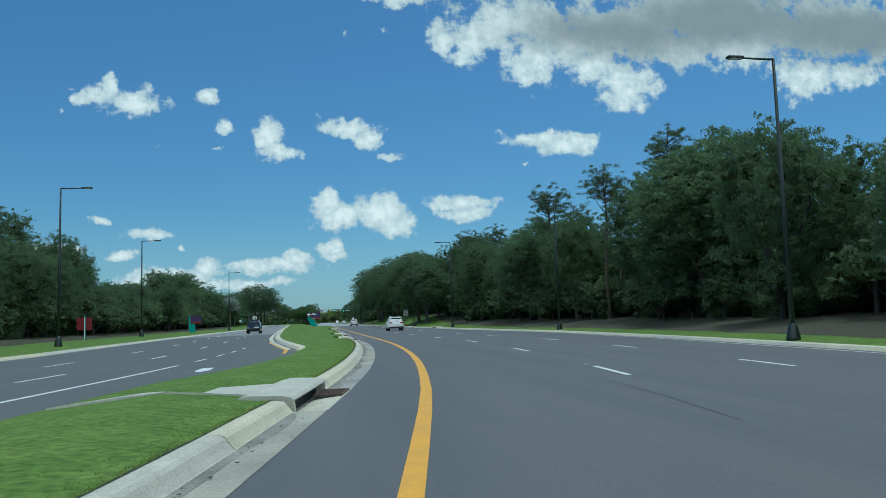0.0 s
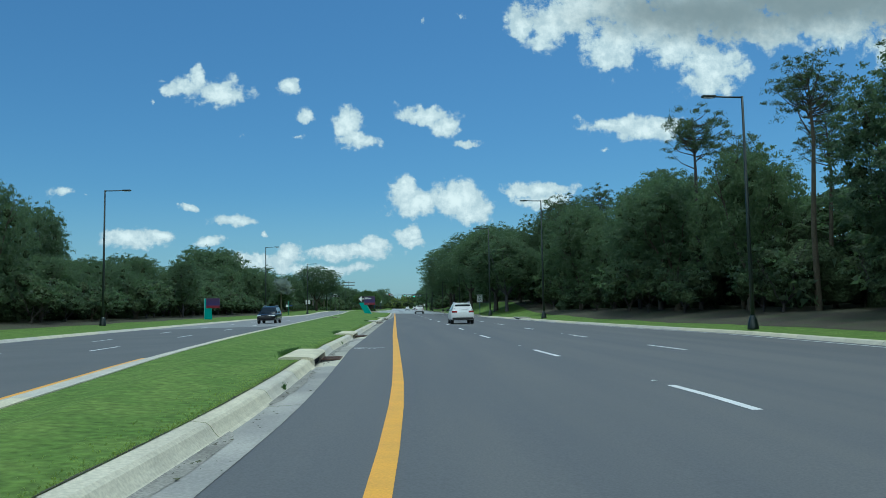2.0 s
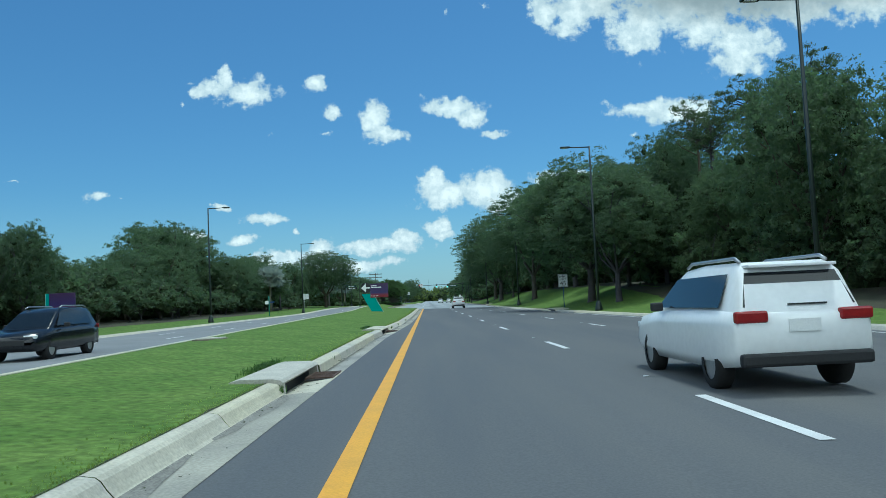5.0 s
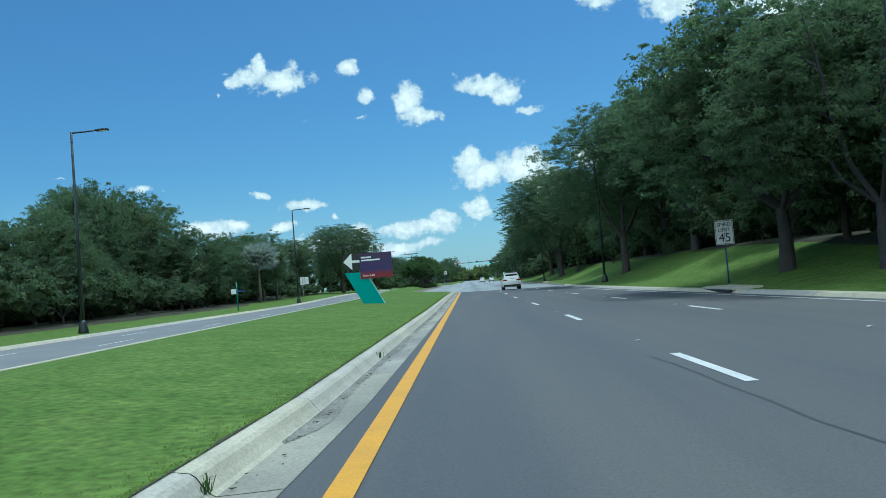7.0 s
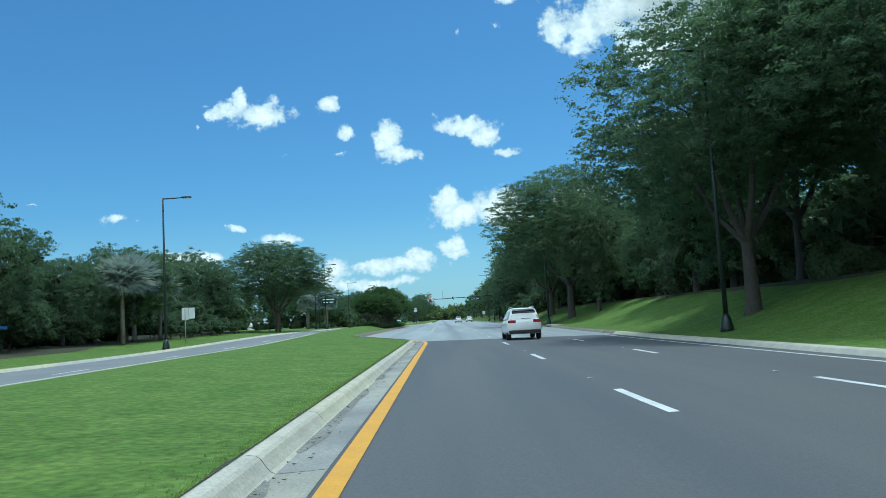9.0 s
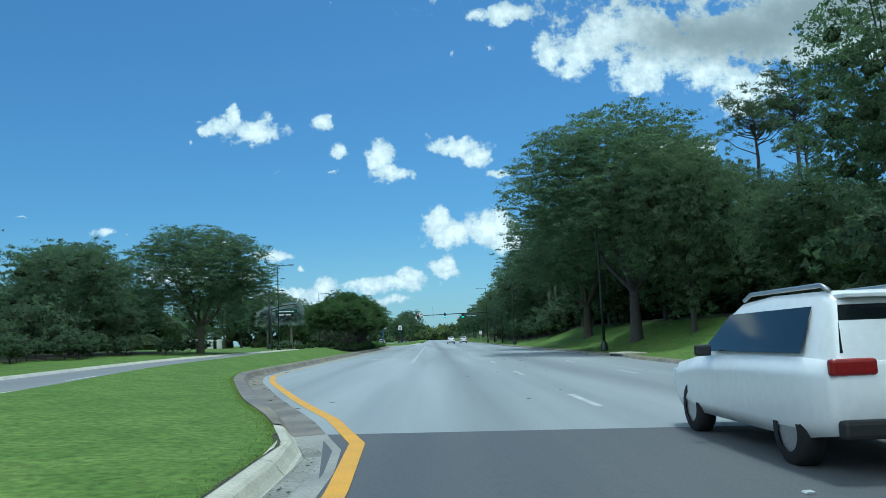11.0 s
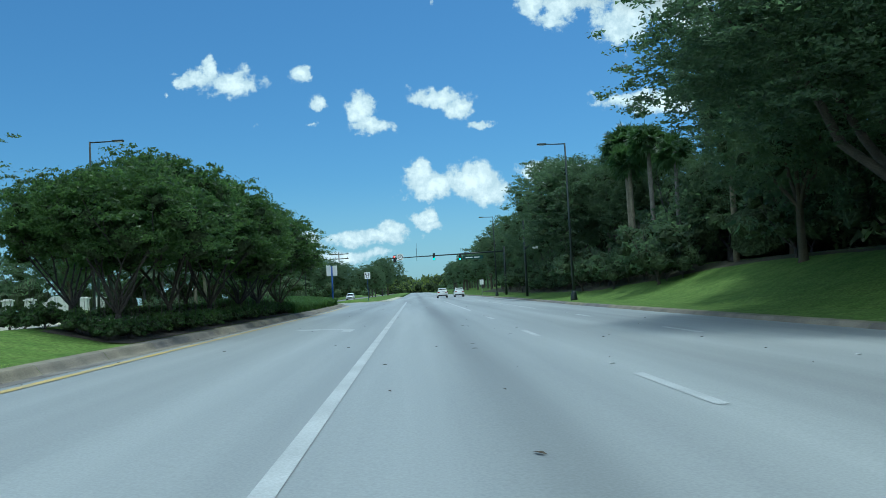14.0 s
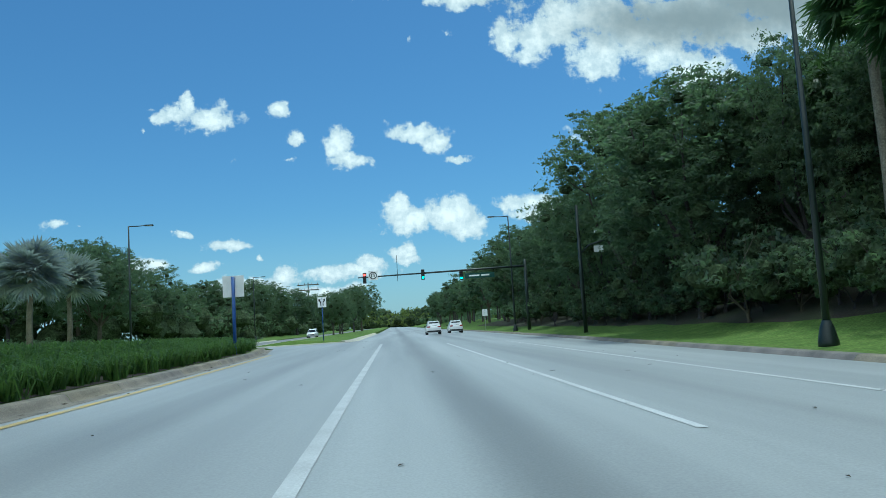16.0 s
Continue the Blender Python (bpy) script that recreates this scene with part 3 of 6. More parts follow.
def kerb_line(name, label, spans, profile, mat, length):
    whole = None
    for a, b in spans:
        cuts = stations(a, b, length)
        for p, q in zip(cuts, cuts[1:]):
            ys = stations(p + 0.008, q - 0.008, 1.6)
            if whole is None:
                whole = tagged(strip(name, ys, profile, mat), label, "kerb", kind="structure")
            else:
                strip("kerb_section", ys, profile, mat, whole)
    return whole


def near_kerb(y):
    """The oncoming side's kerb, which sinks into the lawn where the turn bay begins."""
    return [(x, z - 0.17 * (1 - step(37, 42, y))) for x, z in side_kerb(left_near, z_left, 1)(y)]


INLETS = (17.0, 53.5, 68.5, 97.9, 117.0)


def between(a, b, gaps, half):
    out, at = [], a
    for g in gaps:
        out.append((at, g - half))
        at = g + half
    return out + [(at, b)]


kerb_line("kerb_median", "pale cast concrete kerb and gutter of the median", between(-12, 199, INLETS, 1.65), kerb_profile(gutter, z_right), KERB, 3.05)
kerb_line("gutter_pan", "stained pale concrete gutter pan along the median kerb", between(-12, 199, INLETS, 1.65), pan_profile(gutter, z_right), PAN, 6.1)
kerb_line("gutter_pan_turn", "weathered concrete gutter pan of the turn lane", [(199, 334)], pan_profile(gutter, z_right), KERB_OLD, 6.1)
kerb_line("kerb_turn_lane", "brown weathered kerb of the turn lane", [(199, 334)], kerb_profile(gutter, z_right, 0.17), KERB_OLD, 3.05)
kerb_line("kerb_verge", "pale concrete kerb along the wooded verge", [(-12, 200)], side_kerb(kerb_right, z_right, 1), KERB, 6.1)
kerb_line("kerb_verge_far", "weathered grey kerb along the wooded verge", [(200, 440)], side_kerb(kerb_right, z_right, 1), KERB_OLD, 6.1)
kerb_line("kerb_left_far", "concrete kerb at the far side of the oncoming lanes", [(-12, 332), (352, 420)], side_kerb(left_far, z_left, -1), KERB, 9.1)
kerb_line("kerb_left_near", "concrete kerb of the median at the oncoming lanes", [(37, 334), (352, 420)], near_kerb, KERB, 9.1)
kerb_line("gutter_pan_island", "concrete gutter pan of the island past the crossing", [(350.5, 420)], pan_profile(island, z_right), KERB, 6.1)
kerb_line("kerb_island", "concrete kerb of the grassy island past the crossing", [(350.5, 420)], kerb_profile(island, z_right), KERB, 6.1)
# rounded noses where the median stops for the crossing
for ya, yb, xa, xb, name in ((334, 336, left_near(334) + 0.2, gutter(334) - 0.3, "median_nose"), (350.3, 348.6, left_near(350) + 0.2, island(350) - 0.3, "island_nose")):
    mid, half = (xa + xb) / 2, (xb - xa) / 2
    rim = [(mid - half * math.cos(math.pi * i / 14), ya + (yb - ya) * math.sin(math.pi * i / 14) * 1.1) for i in range(15)]
    bm = bmesh.new()
    top = [bm.verts.new((x, y, 0.16)) for x, y in rim]
    foot = [bm.verts.new((mid + (x - mid) * 1.03, y + (yb - ya) * 0.08, -0.25)) for x, y in rim]
    bm.faces.new(top)
    for i in range(14):
        bm.faces.new((top[i], top[i + 1], foot[i + 1], foot[i]))
    nose = part(name, bm, KERB, None)
    tagged(nose, "rounded concrete end of the median at the crossing", "kerb", kind="structure")


# storm drains let into the median kerb: a slab roof over a throat plate coloured dark for its shade
def storm_inlet(y, big):
    g, zr = gutter(y), z_right(gutter(y), y)
    turn = math.degrees(math.atan2(bend(y + 1) - bend(y - 1) + gutter(y + 1) - gutter(y - 1) - bend(y + 1) + bend(y - 1), 2))
    ob = thing("storm_inlet", g, y, zr, "pale concrete storm drain inlet with a dark slot in the kerb", "drain", "storm inlets", -turn)
    reach = 1.25 if big else 1.0
    part("roof_slab", prism([(-0.5, 0.11), (-0.46, 0.15), (-0.5, 0.19), (-0.62, 0.215), (-reach + 0.15, 0.225), (-reach, 0.19), (-reach, -0.1), (-0.7, -0.1), (-0.62, 0.1)], -1.65, 1.65), KERB, ob)
    part("throat", prism([(-0.62, -0.2), (-0.62, 0.13), (-0.66, 0.13), (-0.66, -0.2)], -1.63, 1.63), VOID_SHADE, ob, "dark plate standing for the shade in the drain throat")
    for s in (-1, 1):
        part("cheek", prism([(-0.44, -0.1), (-0.47, 0.16), (-0.66, 0.2), (-0.66, -0.1)], s * 1.64, s * 1.5), KERB, ob)
    part("apron", prism([(0.03, 0.008), (0.03, -0.1), (-0.66, -0.16), (-0.66, -0.1), (-0.42, -0.045)], -1.65, 1.65), KERB, ob)
    # the near-black plate under the bars stands for the shade below
    grate = part("grate", block(0.46, 1.15, 0.03, -0.24, 0.85, -0.012), VOID_SHADE, ob, "rusty iron gutter grate")
    for i in range(13):
        part("grate_bar", block(0.44, 0.035, 0.03, -0.24, 0.33 + 0.087 * i, 0.012), RUST, grate)
    for s in (-1, 1):
        part("grate_rim", block(0.03, 1.15, 0.035, -0.24 + s * 0.225, 0.85, 0.012), RUST, grate)


for n, y in enumerate(INLETS):
    storm_inlet(y, True)
# the wedge of concrete that drains the lawn into the first inlet
wedge = [(-1.2, 0.9), (-1.2, -1.0), (-2.6, -0.2), (-3.4, 0.12), (-4.6, 0.3), (-3.2, 0.45)]
rim = [(gutter(17 + b) + a, 17 + b) for a, b in wedge]
n = len(rim)
verts = [(x, y, land(x, y) + 0.035) for x, y in rim] + [(x, y, land(x, y) - 0.2) for x, y in rim]
mesh_object("flume", verts, [tuple(range(n))] + [(i, (i + 1) % n, n + (i + 1) % n, n + i) for i in range(n)], KERB)
tagged(bpy.data.objects["flume"], "thin concrete flume draining the lawn into the inlet", "drain", kind="structure")


def verge_inlet(y):
    g, zr = kerb_right(y), z_right(kerb_right(y), y)
    ob = thing("verge_inlet", g, y, zr, "concrete storm drain inlet in the verge kerb", "drain", "storm inlets")
    part("roof_slab", prism([(0.0, 0.15), (0.0, 0.22), (0.1, 0.24), (1.3, 0.24), (1.3, 0.05), (0.15, 0.14)], -2.0, 2.0), KERB, ob)
    part("throat", prism([(-0.02, 0.01), (-0.02, 0.15), (0.1, 0.15), (0.1, 0.01)], -1.7, 1.7), VOID_SHADE, ob, "dark plate standing for the shade in the drain throat")


for y in (121, 154, 234):
    verge_inlet(y)


# a ragged line of bare soil between the lawn and the kerb
def soil_row(y):
    w = 0.02 + 0.06 * max(0.0, noise.noise(Vector((2.0, y * 0.9, 0.0))) + 0.15) + 0.04 * (noise.noise(Vector((7.0, y * 5.0, 0.0))) + 0.5)
    x = gutter(y) - kerb_back(y) - 0.01
    return [(x - w, land(x - w, y) + 0.006), (x + 0.015, land(x, y) + 0.03)]


tagged(strip("edge_soil", stations(-10, 198, 0.22), soil_row, SOIL), "ragged line of bare soil along the kerb", "soil", kind="structure")

# dirt washed along the foot of the median kerb, in uneven runs; along the upright face it paints the shade there
random.seed(31)
grime_shade = None
for a, b in between(-10, 198, INLETS, 1.75):
    at = a
    while at < b - 3:
        end = min(b, at + random.uniform(5, 15))
        ys = stations(at, end, 0.5)
        wide = [0.04 + 0.3 * abs(noise.noise(Vector((0, y * 0.33, a)))) + 0.03 * random.random() for y in ys]
        wide[0] = wide[-1] = 0.004
        look_up = dict(zip(ys, wide))
        piece = strip("gutter_dirt", ys, lambda y: [(gutter(y) - 0.44 + 0.05 * upright(y), z_right(gutter(y), y) + 0.004 - 0.03 * upright(y)), (gutter(y) - 0.42 + 0.06 * upright(y), z_right(gutter(y), y) - 0.008 - 0.018 * upright(y)), (gutter(y) - 0.4 + look_up[y], z_right(gutter(y), y) - 0.007 + 0.036 * look_up[y])], DIRT_SHADE, grime_shade)
        if grime_shade is None:
            grime_shade = tagged(piece, "dark dirt and stains in the gutter, painted shade at the upright kerb's foot", "stain", kind="structure")
        at = end + random.uniform(0.3, 2.5)


# grit, twigs and leaf scraps lying in the gutter
random.seed(41)
verts, faces = [], []
for i in range(1500):
    y = random.uniform(0, 198)
    x = gutter(y) - 0.4 + abs(random.gauss(0, 0.13))
    a, r, n0 = random.uniform(0, 6.28), random.uniform(0.008, 0.035), len(verts)
    k = random.choice((0.25, 0.5, 0.9))
    z = z_right(gutter(y), y) - 0.004 + 0.01
    for c, d in ((1, 0), (0, k), (-1, 0), (0, -k)):
        verts.append((x + r * (c * math.cos(a) - d * math.sin(a)), y + r * (c * math.sin(a) + d * math.cos(a)), z + 0.3 * r * abs(c)))
    faces.append((n0, n0 + 1, n0 + 2, n0 + 3))
tagged(mesh_object("gutter_grit", verts, faces, SOIL), "grit, twigs and leaf scraps lying in the gutter", "litter", kind="stuff")


# ---- painted lines ----
def painted(name, mat, parent, a, b, line, w, zf, lift=0.008, s=3.0):
    return strip(name, stations(a, b, s), lambda y: [(line(y) - w / 2, zf(line(y), y) + lift), (line(y) + w / 2, zf(line(y), y) + lift)], mat, parent)


tagged(painted("yellow_line", YELLOW, None, -12, 198, yellow, 0.2, z_right), "bright yellow edge line along the median", "road marking", kind="structure")
tagged(painted("yellow_line_turn", YELLOW, None, 198, 218, yellow, 0.2, z_right, s=1.0), "yellow edge line curving into the turn lane", "road marking", kind="structure")
tagged(painted("yellow_line_worn", OLD_YELLOW, None, 218, 322, lambda y: yellow(y) - 0.02, 0.21, z_right, s=1.5), "worn dusty yellow edge line along the turn lane", "road marking", kind="structure")
tagged(painted("edge_line", WHITE, None, -12, 199, lambda y: kerb_right(y) - 0.75, 0.12, z_right), "white edge line beside the verge kerb", "road marking", kind="structure")
tagged(painted("turn_lane_line", TURN_WHITE, None, 229.5, 336, table((200, -1.17), (400, -1.17)), 0.19, z_right), "faded solid white line of the turn lane", "road marking", kind="structure")
for k in range(-9, 8):
    a = 103.8 + 12.19 * k
    a += 1.6 if a < 50 else 0.0
    painted("lane_dash", WHITE, road, a, a + 3.05, line_a, 0.15, z_right, s=1.5)
    b = 116.8 + 12.19 * (k - 1)
    b += 2.2 if b < 60 else 0.0
    if b < 196:
        painted("lane_dash", WHITE, road, b, b + 3.05, line_b, 0.15, z_right, s=1.5)
for k in range(0, 24):
    a = 202.2 + 12.19 * k
    if a < 280:
        painted("lane_dash", TURN_WHITE, road_pale, a, a + 3.05, line_a, 0.16, z_right, s=1.5)
        painted("lane_dash", TURN_WHITE, road_pale, a - 0.8, a + 2.25, line_b, 0.16, z_right, s=1.5)
    elif a > 352:
        painted("lane_dash", FADED, road_far, a, a + 3.05, line_a, 0.16, z_right, s=1.5)
        painted("lane_dash", FADED, road_far, a, a + 3.05, line_b, 0.16, z_right, s=1.5)
for line in (line_a, line_b):
    painted("lane_line", FADED, road_pale, 289.2, 331, line, 0.13, z_right)
left_1 = table((-60, -11.1), (60, -11.6), (100, -12.9), (200, -15.4), (340, -17.2))
left_2 = table((-60, -14.2), (60, -14.8), (100, -16.6), (200, -18.4), (340, -20.2))
for k in range(-3, 25):
    a = 26.0 + 12.19 * k
    painted("lane_dash", WHITE, road_left, a, a + 3.05, left_1, 0.15, z_left, s=1.5)
    if a < 150:
        painted("lane_dash", WHITE, road_left, a + 9.5, a + 12.5, left_2, 0.15, z_left, s=1.5)
bay = table((-60, -8.7), (60, -8.7))
tagged(painted("bay_line", WHITE, None, -12, 31, bay, 0.15, z_left), "solid white line of the oncoming turn bay", "road marking", kind="structure")
for a in (33.5, 37.5, 41.5, 45.5):
    painted("lane_dash", WHITE, road_left, a, a + 1.8, bay, 0.14, z_left, s=1.5)
tagged(painted("nose_line", YELLOW, None, 37, 57, lambda y: left_near(y) - 0.5, 0.16, z_left, s=1.5), "yellow line round the nose of the turn bay", "road marking", kind="structure")


def arrow(name, x, y, z, mat, parent, points, turn=0.0, size=1.0):
    bm = bmesh.new()
    vs = [bm.verts.new((px * size, py * size, 0)) for px, py in points]
    bm.faces.new(vs)
    bmesh.ops.triangulate(bm, faces=bm.faces[:])
    ob = part(name, bm, mat, None)
    ob.matrix_world = pose(x, y, z, 0, 0, turn)
    return tagged(ob, "white painted turn arrow on the road", "road marking", kind="structure")


def turn_arrow(x, y, zf, mat, turn):
    """A left-turn arrow: a stem that bends to the left and ends in a broad head."""
    arc = [(0.0, 0.0), (0.0, 0.5), (0.0, 1.0)] + [(-0.75 + 0.75 * math.cos(w), 1.2 + 0.85 * math.sin(w)) for w in np.linspace(0.1, 1.57, 9)] + [(-1.15, 2.05)]
    bm = bmesh.new()
    sides = []
    for i, (px, py) in enumerate(arc):
        qx, qy = arc[min(i + 1, len(arc) - 1)]
        ox, oy = arc[max(i - 1, 0)]
        dx, dy = qx - ox, qy - oy
        n = math.hypot(dx, dy)
        w = 0.16 + 0.09 * min(1.0, i / 6)
        sides.append((bm.verts.new((px - dy / n * w, py + dx / n * w, 0)), bm.verts.new((px + dy / n * w, py - dx / n * w, 0))))
    for (a, b), (c, d) in zip(sides, sides[1:]):
        bm.faces.new((a, b, d, c))
    bm.faces.new([bm.verts.new(v) for v in ((-1.151, 2.75, 0), (-2.1, 2.05, 0), (-1.151, 1.35, 0))])
    bmesh.ops.recalc_face_normals(bm, faces=bm.faces[:])
    ob = part("turn_arrow", bm, mat, None)
    ob.matrix_world = pose(x, y, zf(x, y) + 0.006, 0, math.degrees(math.atan(0.02)) if zf is z_right else 0, turn)
    return tagged(ob, "white painted turn arrow on the road", "road marking", kind="structure")


for y in (236.5, 268.6):
    turn_arrow(-2.5, y, z_right, GHOST, 0)
turn_arrow(-8.1, 28.5, z_left, WHITE, 180)
# surveyors' spray marks by the gutter
MARK = [(0.55, -0.03), (-0.35, -0.03), (-0.1, -0.24), (-0.17, -0.28), (-0.5, 0.0), (-0.17, 0.28), (-0.1, 0.24), (-0.35, 0.03), (0.55, 0.03)]
tagged(arrow("sprayed_arrow", -1.8, 59.2, z_right(-1.8, 59) + 0.009, WHITE, None, MARK), "sprayed white survey arrow on the asphalt", "road marking", kind="structure")
sprayed = thing("sprayed_marks", -1.75, 58.75, z_right(-1.8, 59) + 0.009, "sprayed white survey marks on the asphalt", "road marking")
for i in range(4):
    ob = part("stroke", block(0.035, 0.16, 0.003), WHITE, sprayed)
    ob.matrix_local = pose(-0.3 + 0.16 * i, 0, 0, 0, 0, 28 if i % 2 else -24)

# tar-filled cracks, patches and reflectors on the carriageway
random.seed(5)
for x, y, w, n in ((3.0, 13, 0.03, 7), (2.75, 122, 0.035, 10), (3.0, 146, 0.03, 7), (2.6, 181, 0.03, 5)):
    pts = [(x + bend(y + i) + random.uniform(-0.05, 0.05) - 0.02 * i, y + i) for i in range(n)]
    verts = [(px + s * w / 2, py, z_right(px, py) + 0.004) for px, py in pts for s in (-1, 1)]
    tagged(mesh_object("sealed_crack", verts, [(2 * i, 2 * i + 1, 2 * i + 3, 2 * i + 2) for i in range(n - 1)], CRACK), "dark sealed crack in the asphalt", "crack", kind="structure")
reflector = None
for k in range(-6, 18):
    y = 97.0 + 12.19 * k
    for line in (line_a, line_b):
        m = pose(line(y), y, z_right(line(y), y) + 0.006)
        if reflector is None:
            reflector = thing("road_stud", 0, 0, 0, "small pale reflective road stud on the lane line", "road stud", "road studs")
            part("stud", prism([(-0.05, 0), (-0.03, 0.012), (0.03, 0.012), (0.05, 0)], -0.045, 0.045), FADED, reflector)
            reflector.matrix_world = m
        else:
            copy_thing(reflector, m)
leaf_mat = material("dry_leaf", (0.06, 0.045, 0.03), 0.9, vary=0.3, scale=5, fine=20, bump=0)
verts, faces = [], []
for i in range(260):
    y = random.uniform(200, 330)
    x = random.choice((random.uniform(-5, 9), random.gauss(gutter(y) - 0.2, 0.25)))
    x = max(x, gutter(y) - 0.35)
    a, r, n0 = random.uniform(0, 6.28), random.uniform(0.03, 0.09), len(verts)
    for k in range(4):
        verts.append((x + r * (1, 0.35)[k % 2] * math.cos(a + 1.57 * k), y + r * (1, 0.35)[k % 2] * math.sin(a + 1.57 * k), z_right(x, y) + 0.012 + 0.01 * (k % 2)))
    faces.append((n0, n0 + 1, n0 + 2, n0 + 3))
tagged(mesh_object("fallen_leaves", verts, faces, leaf_mat), "scattered dry leaves and scraps on the pavement", "litter", kind="stuff")

# ---- trees ----
def leaves(rng, centres, radii, counts, size, long=1.7, lift=0.35, shell=(0.55, 1.06), simple=True):
    """Pointed leaves scattered through the outer shells of round clumps, as arrays of verts and faces."""
    out = []
    for c, r, n in zip(centres, radii, counts):
        d = rng.normal(size=(n, 3))
        d /= np.linalg.norm(d, axis=1)[:, None]
        d[:, 2] = np.where(d[:, 2] < -0.55, -d[:, 2] * 0.6, d[:, 2])
        at = np.asarray(c) + d * (np.asarray(r) * rng.uniform(*shell, n)[:, None])
        up = d * 0.6 + rng.normal(size=(n, 3)) * 0.7 + (0, 0, lift)
        up /= np.linalg.norm(up, axis=1)[:, None]
        a = np.cross(up, rng.normal(size=(n, 3)))
        a /= np.linalg.norm(a, axis=1)[:, None]
        b = np.cross(up, a)
        s = size * rng.uniform(0.6, 1.35, n)[:, None]
        corners = [at + a * s * long * 0.6, at + b * s * 0.5 - a * s * long * 0.2, at - b * s * 0.5 - a * s * long * 0.4]
        if not simple:
            corners = [at + a * s * long * 0.5, at + b * s * 0.5, at - a * s * long * 0.5, at - b * s * 0.5]
        out.append(np.stack(corners, 1))
    pieces = np.concatenate(out)
    k = pieces.shape[1]
    return pieces.reshape(-1, 3), np.arange(len(pieces) * k).reshape(-1, k)


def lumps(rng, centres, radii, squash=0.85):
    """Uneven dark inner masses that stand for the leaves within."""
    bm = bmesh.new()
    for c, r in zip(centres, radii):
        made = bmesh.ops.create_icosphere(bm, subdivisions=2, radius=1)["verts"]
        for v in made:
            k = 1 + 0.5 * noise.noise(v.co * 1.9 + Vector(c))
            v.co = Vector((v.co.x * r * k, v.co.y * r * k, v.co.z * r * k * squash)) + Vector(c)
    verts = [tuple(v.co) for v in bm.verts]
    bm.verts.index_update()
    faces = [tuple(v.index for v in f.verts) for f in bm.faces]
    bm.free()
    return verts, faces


def crown_mesh(name, leaf_vf, core_vf, leaf_mat):
    lv, lf = leaf_vf
    cv, cf = core_vf if core_vf else ([], [])
    verts = lv.tolist() + [list(v) for v in cv]
    faces = lf.tolist() + [tuple(i + len(lv) for i in f) for f in cf]
    me = bpy.data.meshes.new(name)
    me.from_pydata(verts, [], faces)
    me.materials.append(leaf_mat)
    me.materials.append(CORE)
    me.polygons.foreach_set("material_index", [0] * len(lf) + [1] * len(cf))
    return me


def limbs(rng, height, radius, fork, spread, count, lean=0.0):
    """A tapered trunk that forks into curved limbs."""
    verts, faces = [], []

    def add(points, radii, sides):
        v, f = tube(points, radii, sides, cap=False)
        n0 = len(verts)
        verts.extend(v)
        faces.extend(tuple(i + n0 for i in q) for q in f)

    add([(0, 0, -0.4), (0.02, 0, 0.15), (lean * 0.3, 0.05, fork * 0.5), (lean, 0, fork)], [radius * 1.7, radius * 1.25, radius, radius * 0.88], 10)
    for i in range(count):
        a = 2 * math.pi * i / count + rng.uniform(-0.4, 0.4)
        out, top = spread * rng.uniform(0.6, 1.0), height * rng.uniform(0.72, 0.95)
        pts = [Vector((lean, 0, fork - 0.15))]
        for k in (0.25, 0.5, 0.75, 1.0):
            pts.append(Vector((lean + math.cos(a) * out * k ** 0.8 + rng.uniform(-0.3, 0.3), math.sin(a) * out * k ** 0.8 + rng.uniform(-0.3, 0.3), fork + (top - fork) * k ** 1.15)))
        r0 = radius * rng.uniform(0.45, 0.62)
        add(pts, [r0, r0 * 0.8, r0 * 0.6, r0 * 0.4, r0 * 0.18], 7)
        for k in (2, 3):
            b = a + rng.uniform(-1.2, 1.2)
            q = pts[k]
            add([q, q + Vector((math.cos(b) * out * 0.25, math.sin(b) * out * 0.25, 0.7)), q + Vector((math.cos(b) * out * 0.45, math.sin(b) * out * 0.45, 1.5))], [r0 * 0.45, r0 * 0.3, r0 * 0.1], 5)
    return verts, faces


TREE_SIZE = {}


